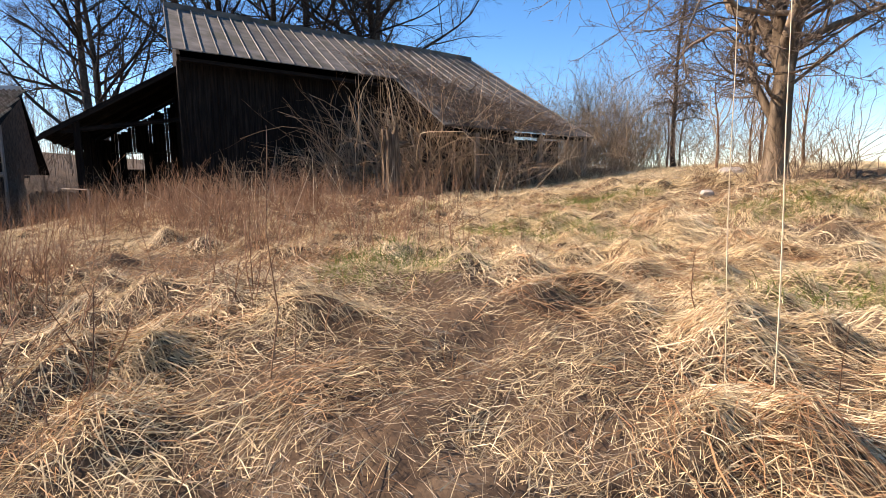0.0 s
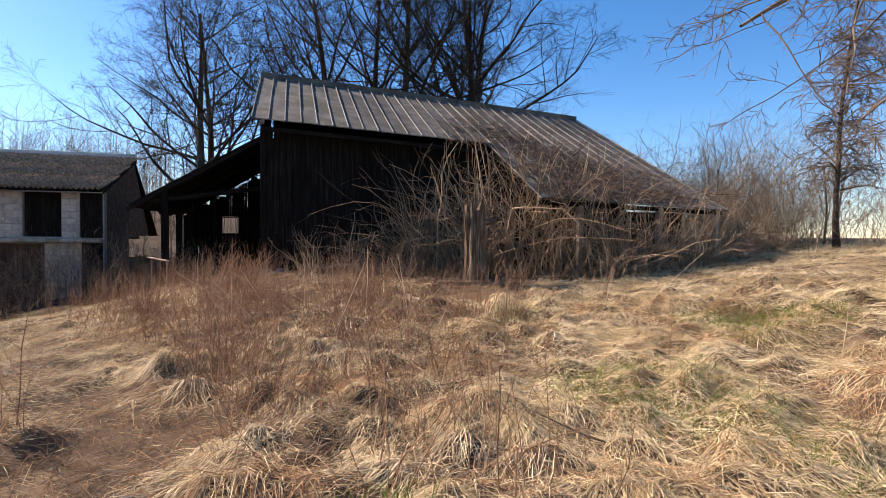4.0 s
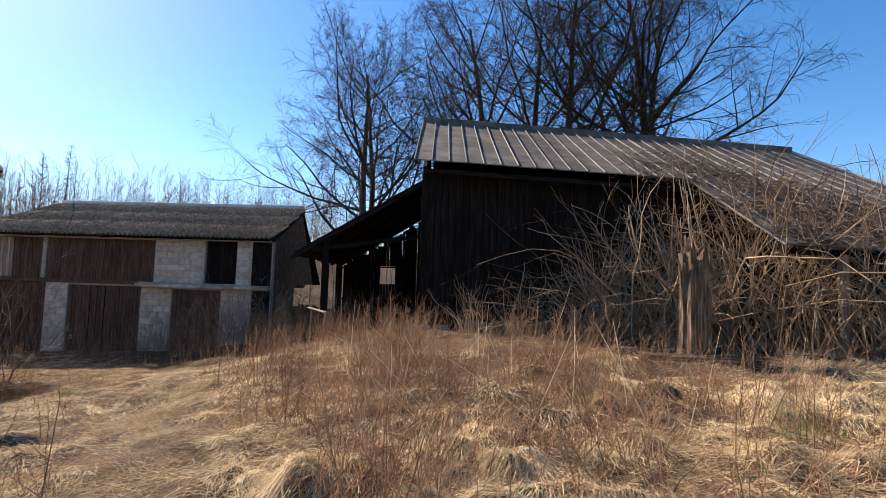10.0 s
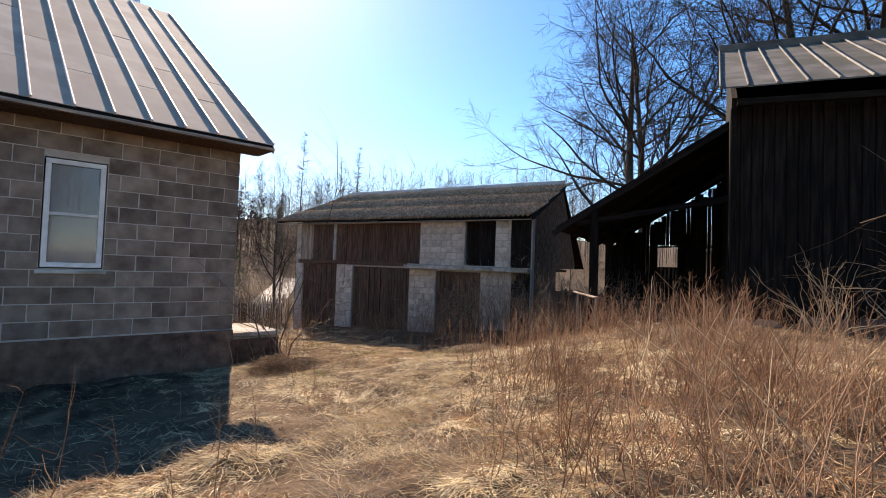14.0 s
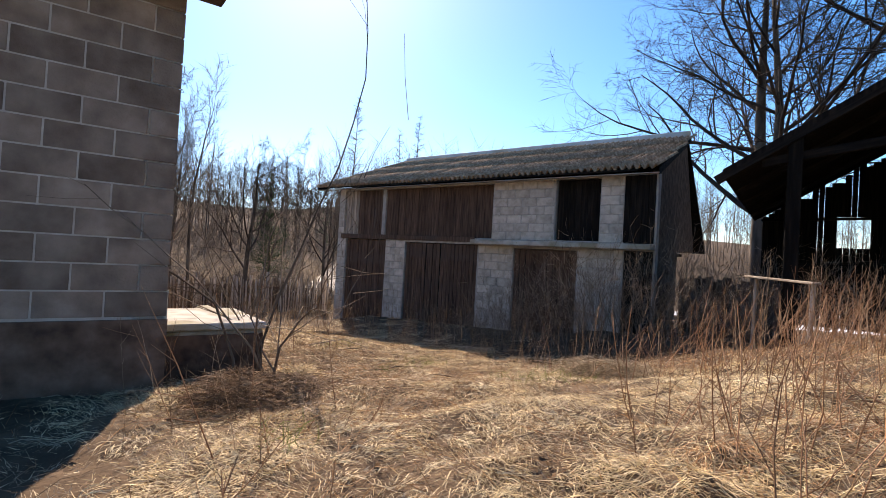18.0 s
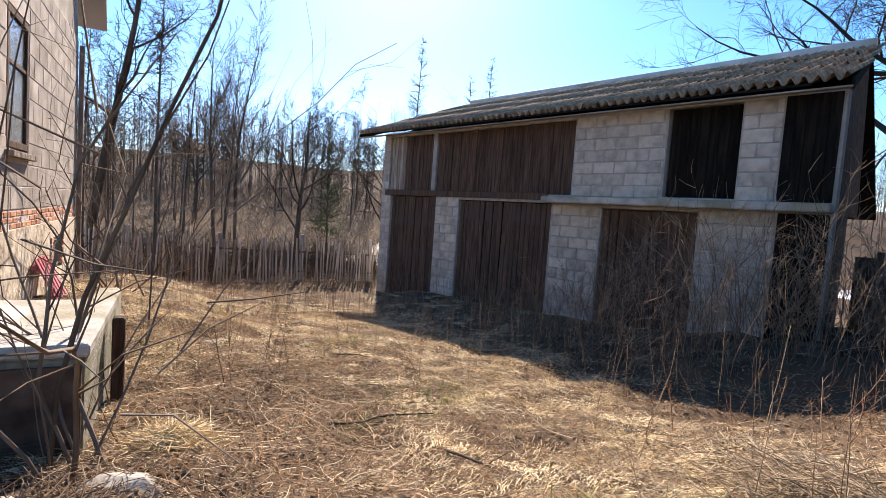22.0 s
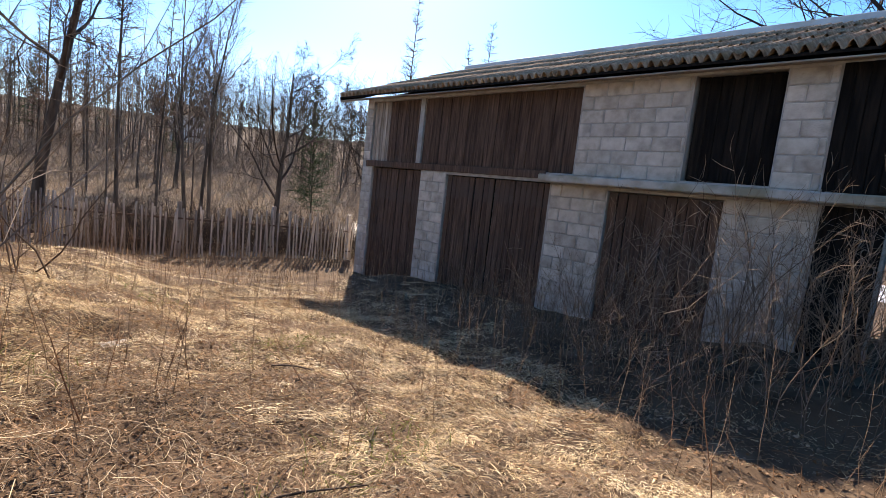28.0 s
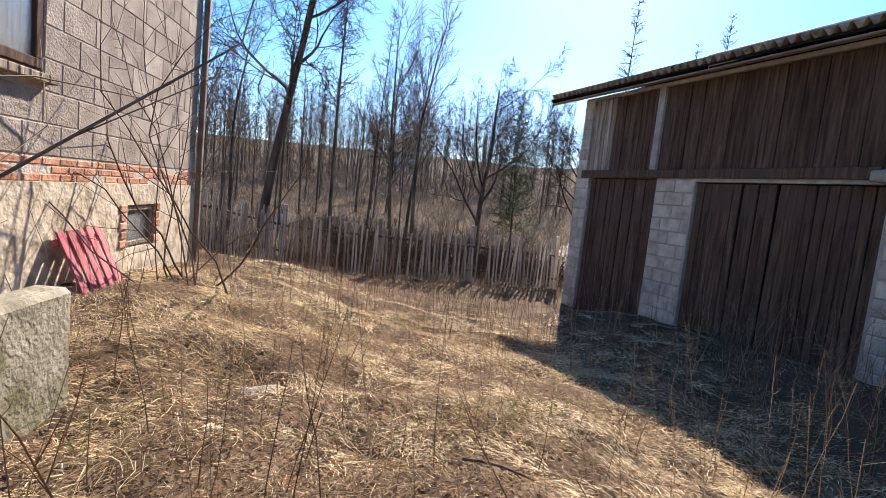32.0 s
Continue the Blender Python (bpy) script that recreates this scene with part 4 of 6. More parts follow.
young = [tree_mesh(51 + i, 4.5, 0.05, 7, [(6, 0.2, (20, 50), (0.3, 0.6), 0.6, 5, 3, 0.05, 0.15), (5, 0.1, (25, 55), (0.4, 0.7), 0.6, 3, 3, 0.05, 0.2)], M_TWIG_RED, M_TWIG_PALE, 0.35) for i in range(2)]
for i, (x, y, s) in enumerate([(8.3, 15.2, 0.9), (10.5, 17.5, 0.8), (6.6, 24.5, 1.1), (10.0, 23.5, 1.0), (12.5, 20.5, 1.0), (9.2, 12.6, 0.75), (11.0, 11.5, 0.9), (7.0, 27.5, 1.2), (12.0, 27.0, 1.2), (14.5, 24.0, 1.1)]):
    plant_tree("sapling", young[i % 2], x, y, 70 * i, s, "thin bare sapling at the field's edge", "saplings by the field", sink=0.03)


def shrub_meshes(seed, stems, height, spread, mat_a, mat_b, droop=-0.12, twigs=5, thick=0.012, open_=0.32, wander=0.17, clear=None, twig_angle=(25, 70), twig_ratio=(0.12, 0.4)):
    rng = np.random.default_rng(seed)
    s = np.zeros((stems, 3))
    s[:, :2] = rng.normal(0, spread * 0.35, (stems, 2))
    d = np.concatenate([rng.normal(0, open_, (stems, 2)), np.ones((stems, 1))], 1)
    P, R = grow(rng, s, d, height * rng.uniform(0.5, 1.25, stems), thick * rng.uniform(0.5, 1.2, stems), 10, droop * 0.6, wander, 0.3)
    # stems arch over towards their tips
    w = np.linspace(0, 1, 10)[None, :, None] ** 2
    P = P + w * np.array([0, 0, droop * height * 0.8])
    a, b, l, r = sprout(rng, P, R, twigs, 0.25, 0.98, twig_angle, twig_ratio, 0.6)
    P2, R2 = grow(rng, a, b, l, np.maximum(r, 0.003), 3, -0.05, 0.25, 0.4)
    if clear is not None:
        # nothing hangs over the walked line
        ok, ok2 = [np.min(np.hypot(q[:, :, None, 0] - clear[:, 0], q[:, :, None, 1] - clear[:, 1]), axis=(1, 2)) > 0.75 for q in (P, P2)]
        P, R, P2, R2 = P[ok], R[ok], P2[ok2], R2[ok2]
    return mesh_from("stem_clump", *tubes(P, R, 4), mat_a, True), mesh_from("twig_spray", *tubes(P2, R2, 3), mat_b, True)


thicket = [shrub_meshes(65 + i, 50, 5.0, 2.4, M_TWIG_PALE, M_BRUSH, 0.0, 14, 0.016) for i in range(2)]
climber = [shrub_meshes(67 + i, 34, 3.9, 1.5, M_TWIG_PALE, M_TWIG_PALE, -0.045, 2, 0.024) for i in range(2)]
tangle = [shrub_meshes(61 + i, 42, 5.2, 2.2, M_BRAMBLE, M_BRAMBLE, -0.12, 3, 0.018) for i in range(4)]


def plant_shrub(name, meshes, x, y, turn, size, label, group, z=None):
    ob = thing(name, pose(x, y, (ground_at(x, y) if z is None else z) - 0.04, 0, 0, turn) @ Matrix.Scale(size, 4), label, "shrub", group)
    tagged(part("stem_clump", meshes[0], ob), kind="stuff")
    tagged(part("twig_spray", meshes[1], ob), kind="stuff")
    return ob


def on_barn(u, v):
    p = BARN @ Vector((u, v, 0))
    return p.x, p.y


for i, (u, v, s) in enumerate([(4.6, -0.9, 0.62), (5.4, -1.2, 0.78), (6.2, -1.9, 0.8), (7.2, -1.3, 0.95), (7.9, -2.6, 0.9), (8.6, -3.4, 0.75), (9.4, -4.4, 0.55), (10.2, -4.3, 0.58), (11.0, -4.6, 0.42), (11.8, -4.4, 0.42), (12.6, -4.6, 0.36), (13.6, -4.4, 0.36), (6.6, -2.6, 0.6), (8.3, -1.7, 0.95), (3.9, -0.6, 0.5), (9.0, -3.0, 0.8)]):
    x, y = on_barn(u, v)
    plant_shrub("bramble_shrub", tangle[i % 4], x, y, 83 * i, s, "tangled pale bare shrub climbing over the barn's eave", "shrubs along the barn")
for i, (u, v, s) in enumerate([(4.9, -0.7, 0.8), (5.7, -1.0, 1.0), (6.5, -1.2, 1.0), (7.3, -1.6, 1.05), (8.0, -2.0, 1.0), (8.7, -2.7, 0.95), (9.3, -4.1, 0.75), (10.1, -4.3, 0.7), (10.9, -4.3, 0.6), (11.8, -4.4, 0.6), (12.7, -4.3, 0.55), (2.8, -0.8, 0.45), (1.6, -0.8, 0.4)]):
    x, y = on_barn(u, v)
    plant_shrub("bramble_shrub", climber[i % 2], x, y, 71 * i, s, "upright pale bare canes standing against the barn", "shrubs along the barn")
for i, (x, y, s) in enumerate([(6.6, 9.6, 0.5), (7.6, 10.9, 0.55), (6.3, 11.2, 0.4), (8.4, 10.2, 0.6), (5.6, 22.5, 0.6), (6.8, 21.0, 0.65), (7.6, 23.2, 0.6), (8.6, 25.5, 0.75), (9.4, 14.6, 0.4), (11.0, 15.4, 0.5), (12.6, 17.0, 0.6), (10.2, 20.0, 0.5), (12.4, 22.5, 0.6), (4.8, 24.5, 0.7), (6.4, 23.8, 0.9), (7.4, 25.4, 0.9), (8.4, 24.3, 0.8), (9.4, 26.4, 0.85), (7.0, 27.6, 0.95), (10.6, 25.0, 0.7), (5.9, 26.2, 0.95), (6.0, 21.6, 0.75), (8.0, 22.0, 0.6)]):
    plant_shrub("hedge_shrub", (thicket if y > 19 else tangle)[i % 2], x, y, 61 * i, s * (1.15 if y > 19 else 0.8), "bare pale brushwood at the edge of the field", "brushwood by the field")
# the mat of dead creeper on the low roof
rng = np.random.default_rng(91)
n = 1900
u0, f0 = rng.uniform(6.2, 13.2, n), rng.uniform(0.0, 0.8, n) ** 1.2
vz = np.stack([u0, -3.85 + 8.83 * f0, 3.42 + 0.05 + (b_ridge(10) - 3.42) * f0 + 0.05], -1)
keep = ~((vz[:, 0] < 7.6) & (vz[:, 1] < 0))
keep &= (f0 < 0.75 - 0.08 * np.abs(u0 - 7) ** 1.2 + rng.normal(0, 0.08, n))
vz = vz[keep]
P, R = grow(rng, vz, np.stack([rng.normal(0, 1, len(vz)), rng.normal(-0.3, 0.7, len(vz)), rng.uniform(0, 0.6, len(vz))], -1), rng.uniform(0.5, 1.7, len(vz)), rng.uniform(0.007, 0.02, len(vz)), 8, -0.1, 0.25, 0.4)
floor_z = 3.44 + (8.1 - 3.42) * (P[..., 1] + 3.85) / 8.83 + 0.06
P[..., 2] = np.where(P[..., 1] > -3.9, np.maximum(P[..., 2], floor_z), P[..., 2])
thing("dead_creeper", BARN, "mat of dead brown creeper over the low roof", "creeper", kind="stuff", me=mesh_from("dead_creeper", *tubes(P, R, 3), M_TWIG_GREY, True))

# bushes round the yard
bush = [shrub_meshes(71 + i, 30, 1.8, 1.5, M_TWIG_GREY, M_BRUSH, 0.01, 13, 0.0055, 0.24, 0.13, None, (15, 48), (0.08, 0.26)) for i in range(3)]
for i, (u, v, s) in enumerate([(8.2, -1.3, 0.8), (9.0, -1.9, 0.95), (9.8, -1.3, 1.1), (10.6, -1.9, 1.2), (11.3, -1.2, 1.2), (12.2, -0.8, 1.2), (12.8, 0.6, 1.1), (13.4, -1.6, 1.0), (7.0, -1.0, 0.45), (14.2, -0.6, 1.1), (5.2, -0.8, 0.35), (13.0, -2.8, 0.9), (8.6, -2.6, 0.7), (9.5, -2.8, 0.8), (10.3, -2.9, 0.75), (11.1, -2.5, 0.95), (11.9, -2.2, 1.0), (7.6, -2.1, 0.55), (12.6, -1.7, 1.15), (6.3, -1.7, 0.4), (14.6, -1.8, 0.9), (15.4, -1.0, 0.9)]):
    p = SHED @ Vector((u, v, 0))
    plant_shrub("yard_shrub", bush[i % 3], p.x, p.y, 97 * i, s, "bare grey-brown shrub in front of the shed", "shrubs by the shed")
# the small tree by the terrace and the one by the cellar window
for seed, u, v, stems, tall, label in ((83, 0.22, -1.12, 16, 4.2, "bare multi-stemmed lilac bush beside the terrace"), (85, 5.75, -0.9, 12, 3.3, "slim bare lilac bush before the cellar window")):
    tp = HOUSE @ Vector((u, v, 0))
    near_path = walked - np.array([tp.x, tp.y])
    plant_shrub("lilac_bush", shrub_meshes(seed, stems, tall, 0.5, M_TWIG_GREY, M_TWIG_GREY, 0.02, 10, 0.0034 * tall, 0.3, 0.19, near_path, (20, 50), (0.1, 0.35)), tp.x, tp.y, 0, 1.0, label, "lilacs by the house")

# ---- far woods beyond the fence ----
def conifer_mesh(seed, height, mat_trunk, mat_twig, whorls, reach, droop, per=7, dense=6, rise=0.05, low=0.22):
    rng = np.random.default_rng(seed)
    P, R = grow(rng, np.zeros((1, 3)), np.array([[0, 0, 1.0]]), np.array([height]), np.array([height * 0.0065]), 10, 0.1, 0.015, 0.12)
    z = np.clip(np.repeat(np.linspace(low, 0.97, whorls), per) + rng.normal(0, 0.03, whorls * per), 0.15, 0.99)
    n = len(z)
    a = rng.uniform(0, 2 * np.pi, n)
    s = np.stack([np.interp(z, np.linspace(0, 1, 10), P[0, :, c]) for c in range(3)], -1)
    d = np.stack([np.cos(a), np.sin(a), rng.normal(rise, 0.2, n)], -1)
    P1, R1 = grow(rng, s, d, height * reach * (1.05 - z) * rng.uniform(0.6, 1.1, n) + 0.2, np.full(n, 0.016), 5, droop, 0.1, 0.3)
    s, d, l, r = sprout(rng, P1, R1, dense, 0.1, 0.98, (30, 70), (0.25, 0.5), 0.7)
    P2, R2 = grow(rng, s, d, l, np.maximum(r, 0.01), 2, droop, 0.15, 0.3)
    return mesh_from("trunk", *tubes(P, R, 6), mat_trunk, True), mesh_from("crown", *joined([tubes(P1, R1, 3), tubes(P2, R2, 3)]), mat_twig, True)


larch = [conifer_mesh(101 + i, 13, M_BARK, M_LARCH, 22, 0.13, 0.03, 5, 6, 0.5, 0.4) for i in range(3)]
spruce = [conifer_mesh(111 + i, 8, M_BARK, M_NEEDLE, 20, 0.3, -0.04, 7, 5) for i in range(2)]
birch = [tree_mesh(121 + i, 11, 0.1, 11, [(8, 0.1, (20, 50), (0.3, 0.6), 0.5, 5, 3, 0.08, 0.12), (7, 0.1, (25, 55), (0.4, 0.7), 0.6, 2, 3, 0.03, 0.18)], M_BARK, M_TWIG_GREY, 0.5, least=0.01, low=0.7, limb_ratio=(0.25, 0.42), tip=0.15) for i in range(3)]
wood = random.Random(5)
spots = []
while len(spots) < 26:
    x, y = wood.uniform(-47, -31), wood.uniform(-16, 8)
    if all((x - a) ** 2 + (y - b) ** 2 > 2.5 for a, b in spots):
        spots.append((x, y))
while len(spots) < 200:
    x, y = wood.uniform(-95, -37), wood.uniform(-34, 46)
    clearing = abs((y - 10) + 0.1 * (x + 40)) < 5.5 and x > -62
    if not clearing and all((x - a) ** 2 + (y - b) ** 2 > 6 for a, b in spots):
        spots.append((x, y))
for i, (x, y) in enumerate(spots):
    kind = wood.random()
    if kind < 0.45:
        plant_tree("larch_tree", larch[i % 3], x, y, 37 * i, wood.uniform(0.65, 1.05), "slim bare larch in the wood beyond the fence", "woods beyond the fence")
    elif kind < 0.58 and x < -66:
        plant_tree("spruce_tree", spruce[i % 2], x, y, 37 * i, wood.uniform(0.8, 1.3), "dark green spruce in the wood beyond the fence", "woods beyond the fence")
    else:
        plant_tree("birch_tree", birch[i % 3], x, y, 37 * i, wood.uniform(0.7, 1.05), "bare birch in the wood beyond the fence", "woods beyond the fence")
GNARLED = [(8, 0.15, (35, 70), (0.35, 0.65), 0.5, 7, 4, 0.05, 0.22), (7, 0.12, (30, 65), (0.35, 0.6), 0.55, 5, 3, 0.0, 0.26), (6, 0.1, (25, 60), (0.4, 0.75), 0.65, 3, 3, -0.03, 0.25)]
tall = [tree_mesh(131 + i, 15, 0.15 + 0.05 * i, n, GNARLED, M_BARK, M_TWIG, bole, least=0.009, low=0.7, limb_angle=(30, 60), limb_up=0.1, limb_ratio=ratio, tip=0.2, thin=0.55) for i, (n, bole, ratio) in enumerate(((10, 0.42, (0.22, 0.42)), (11, 0.36, (0.4, 0.7))))]
for k, x, y, t, s in ((0, -28.8, 3.6, 0, 1.05), (1, -37.0, 10.0, 90, 0.78), (1, -41.0, 15.2, 215, 0.72), (1, -58, 2, 40, 0.9)):
    plant_tree("tall_maple", tall[k], x, y, t, s, "tall bare broadleaf tree beyond the picket fence", "tall trees beyond the fence")
dense = conifer_mesh(151, 8.6, M_BARK, M_NEEDLE, 30, 0.24, 0.02, 9, 8, 0.4)
plant_tree("thuja_tree", dense, -42.0, 11.9, 0, 1.0, "dense dark brown-green conical evergreen beyond the fence", "")
# one far wood on the horizon, past counting
rng = np.random.default_rng(141)
n = 1800
ang = rng.uniform(np.radians(95), np.radians(250), n)
dist = rng.uniform(72, 150, n)
fx, fy = dist * np.cos(ang) - 5, dist * np.sin(ang) + 8
fz = ground_z(fx, fy)
P, R = grow(rng, np.stack([fx, fy, fz], -1), np.tile([0, 0, 1.0], (n, 1)), rng.uniform(8, 14, n) + 2.5 * (np.abs(np.degrees(ang) - 150) < 20), rng.uniform(0.04, 0.075, n), 5, 0.1, 0.03, 0.2)
s, d, l, r = sprout(rng, P, R, 18, 0.2, 0.98, (25, 60), (0.16, 0.36), 0.5)
P2, R2 = grow(rng, s, d, l, np.maximum(r, 0.026), 2, 0.06, 0.15, 0.3)
thing("far_woods", Matrix(), "hazy bare woods on the far slope", "woods", kind="stuff", me=mesh_from("far_woods", *joined([tubes(P, R, 3), tubes(P2, R2, 3)]), M_TWIG_GREY, True))

# ---- picket fence ----
fence = thing("picket_fence", Matrix(), "weathered grey-brown wooden picket fence, partly leaning", "fence")
picket = [box_mesh(0.046, 0.018, h, M_FENCE, 0.004, "picket") for h in (1.18, 1.24, 1.3, 1.38)]
runs = [((-21.6, 4.7), (-25.9, 5.5)), ((-25.9, 5.5), (-27.6, 12.4))]
for (xa, ya), (xb, yb) in runs:
    long = math.hypot(xb - xa, yb - ya)
    turn = math.degrees(math.atan2(yb - ya, xb - xa))
    n = int(long / 0.093)
    for i in range(n):
        if random.random() < 0.05:
            continue
        f = (i + 0.5) / n
        x, y = xa + (xb - xa) * f, ya + (yb - ya) * f
        part("picket", random.choice(picket), fence, pose(x, y, ground_at(x, y) + 0.02, random.gauss(0, 1.5), random.gauss(0, 2.2), turn))
    for z in (0.36, 0.98):
        beam("rail", fence, (xa - 0.035, ya - 0.035, ground_at(xa, ya) + z), (xb - 0.035, yb - 0.035, ground_at(xb, yb) + z), 0.03, 0.05, M_BROWNWOOD)
    for i in range(int(long / 2.2) + 1):
        f = i / int(long / 2.2)
        x, y = xa + (xb - xa) * f, ya + (yb - ya) * f
        part("post", box_mesh(0.11, 0.11, 1.6, M_FENCE, 0.012, "post"), fence, pose(x - 0.08, y - 0.11, ground_at(x, y) - 0.1, random.gauss(0, 2), random.gauss(0, 2), turn))

# ---- grass and weeds ----
def surface(x, y):
    """The ground's height with its bumps."""
    i = np.clip(np.searchsorted(gx, x) - 1, 0, len(gx) - 2)
    j = np.clip(np.searchsorted(gy, y) - 1, 0, len(gy) - 2)
    a, b = (x - gx[i]) / (gx[i + 1] - gx[i]), (y - gy[j]) / (gy[j + 1] - gy[j])
    return GZ[i, j] * (1 - a) * (1 - b) + GZ[i + 1, j] * a * (1 - b) + GZ[i, j + 1] * (1 - a) * b + GZ[i + 1, j + 1] * a * b


def inside(x, y, frame_m, x0, x1, y0, y1):
    inv = frame_m.inverted()
    u = inv[0][0] * x + inv[0][1] * y + inv[0][3]
    v = inv[1][0] * x + inv[1][1] * y + inv[1][3]
    return (u > x0) & (u < x1) & (v > y0) & (v < y1)


def free_ground(x, y):
    return ~(inside(x, y, HOUSE, -0.05, HL, -0.05, HW) | (inside(x, y, HOUSE, 0.35, 1.95, -1.2, 0) | inside(x, y, HOUSE, 1.9, 3.25, -1.2, -0.9)) | inside(x, y, SHED, 0, 10.95, 0, 3.6) | inside(x, y, BARN, 0.6, 13.5, 0.7, 9.7))


def wave(x, y, s, seed):
    """A cheap smooth field between -1 and 1."""
    return (np.sin(x * s * 1.1 + seed + 1.7 * np.sin(y * s * 0.7 + seed * 2)) + np.sin(y * s * 1.3 - seed + 1.3 * np.sin(x * s * 0.9 + seed))) / 2


def blades(rng, x, y, length, width, flat, comb, droop):
    """Ribbons of five corners: flat: 0 upright, 1 lying; comb: the way they lie."""
    n = len(x)
    z = surface(x, y)
    a = comb + rng.normal(0, 1.1, n)
    tilt = np.clip(flat + rng.normal(0, 0.2, n), 0.02, 1.05) * np.pi / 2
    d = np.stack([np.cos(a) * np.sin(tilt), np.sin(a) * np.sin(tilt), np.cos(tilt)], -1)
    d2 = unit(d + np.stack([np.cos(a), np.sin(a), -1.2 + 0 * a], -1) * droop[:, None])
    side = unit(np.cross(d, rng.normal(0, 1, (n, 3))))
    b = np.stack([x, y, z + rng.uniform(-0.005, 0.03, n)], -1)
    mid = b + d * (length * 0.55)[:, None]
    tip = mid + d2 * (length * 0.45)[:, None]
    low = surface(tip[:, 0], tip[:, 1]) + 0.012
    tip[:, 2] = np.maximum(tip[:, 2], low)
    mid[:, 2] = np.maximum(mid[:, 2], surface(mid[:, 0], mid[:, 1]) + 0.015)
    w = (width / 2)[:, None] * side
    V = np.stack([b - w, b + w, mid - w * 0.8, mid + w * 0.8, tip], 1).reshape(-1, 3)
    i = (np.arange(n) * 5)[:, None]
    F = np.concatenate([i + [0, 1, 3], i + [0, 3, 2], i + [2, 3, 4]], 1).reshape(-1, 3)
    return V, F


def scatter(rng, n, x0, x1, y0, y1, keep):
    x, y = rng.uniform(x0, x1, n), rng.uniform(y0, y1, n)
    k = free_ground(x, y) & (rng.random(n) < keep(x, y) * (1 - 0.7 * inside(x, y, HOUSE, -5.4, 0, 0.5, 6)) * (1 - 0.65 * inside(x, y, SHED, -0.5, 12, -2.9, 0)))
    return x[k], y[k]


def path_near(x, y):
    """1 by the walked line, falling off sideways."""
    px, py = np.array([0.3, 0.4, -2.5, -8, -12, -17, -21]), np.array([3.5, 5.5, 7.2, 9.5, 10.3, 10.3, 10.0])
    d = np.min(np.hypot(x[:, None] - px, y[:, None] - py), axis=1)
    return np.exp(-(d / 5.5) ** 2)


def clear_of_path(x, y, far):
    """0 within far metres of the walked line, 1 beyond."""
    line = walked[::3]
    return (np.min(np.hypot(x[:, None] - line[:, 0], y[:, None] - line[:, 1]), axis=1) > far) * 1.0


def brown_zone(x, y):
    """Where the tall brown weeds stand."""
    a = np.exp(-(((x + 4.6) / 3.4) ** 2 + ((y - 10.4) / 2.6) ** 2))
    b = np.exp(-(((x + 2.7) / 2.2) ** 2 + ((y - 4.6) / 3.2) ** 2)) * 0.95
    c = np.exp(-(((x + 9.3) / 2.4) ** 2 + ((y - 14.2) / 1.6) ** 2)) * 0.6
    return np.clip(np.maximum(np.maximum(a, b), c) * 1.3, 0, 1)


def bare_zone(x, y):
    """The trodden, littered patch in the yard."""
    return np.clip(1.4 * np.exp(-(((x + 14.6) / 2.5) ** 2 + ((y - 9.3) / 1.15) ** 2)), 0, 1)


def stuff(name, vf, mat, label, category):
    return thing(name, Matrix(), label, category, kind="stuff", me=mesh_from(name, *vf, mat))


def needles(rng, x, y, length, width, flat, comb):
    """Short straight blades, one triangle each."""
    n = len(x)
    a = comb + rng.normal(0, 1.0, n)
    tilt = np.clip(flat + rng.normal(0, 0.15, n), 0.02, 1.05) * np.pi / 2
    d = np.stack([np.cos(a) * np.sin(tilt), np.sin(a) * np.sin(tilt), np.cos(tilt)], -1)
    side = unit(np.cross(d, rng.normal(0, 1, (n, 3)))) * (width / 2)[:, None]
    base = np.stack([x, y, surface(x, y) + rng.uniform(0.0, 0.025, n)], -1)
    tip = base + d * length[:, None]
    tip[:, 2] = np.maximum(tip[:, 2], surface(tip[:, 0], tip[:, 1]) + rng.uniform(0.006, 0.035, n))
    return np.stack([base - side, base + side, tip], 1).reshape(-1, 3), np.arange(3 * n).reshape(-1, 3)


rng = np.random.default_rng(201)
# the mat of flattened grass: sparse all over, dense where the walk passes, short in the yard
def patchy(x, y, seed):
    return (1 - 0.93 * bare_zone(x, y)) * (1 - 0.7 * brown_zone(x, y)) * np.clip(0.55 + 0.7 * wave(x, y, 2.3, seed * 3) + 0.7 * wave(x, y, 6.1, seed), 0.05, 1)


for mat, name, label, shares, seed in ((M_GRASS, "flattened_dry_grass", "thick mat of flattened pale dry grass", (0.5, 0.5, 0.6), 1.0), (M_GRASS_GREY, "grey_dry_grass", "matted grey-brown dry grass", (0.3, 0.34, 0.25), 2.6), (M_LEAF, "brown_litter", "brown litter of dead stalks under the grass", (0.2, 0.16, 0.15), 4.1)):
    spread = [scatter(rng, int(f * total), *zone, lambda x, y: patchy(x, y, seed)) for f, total, zone in zip(shares, (470000, 330000, 310000), ((-26, 9, -3.5, 15.5), (-22, -8, 6.5, 13.5), (-8, 5.5, -2.5, 10.0)))]
    x, y = (np.concatenate(v) for v in zip(*spread))
    comb = 2.4 * wave(x, y, 1.3, seed) + 1.8 * wave(x, y, 3.1, seed + 1) - 1.0
    n = len(x)
    stuff(name, needles(rng, x, y, rng.uniform(0.04, 0.19, n) * np.where(x < -9, 0.6, 1), rng.uniform(0.0025, 0.0055, n), 0.82 - 0.12 * wave(x, y, 4.3, 5.0), comb), mat, label, "grass")
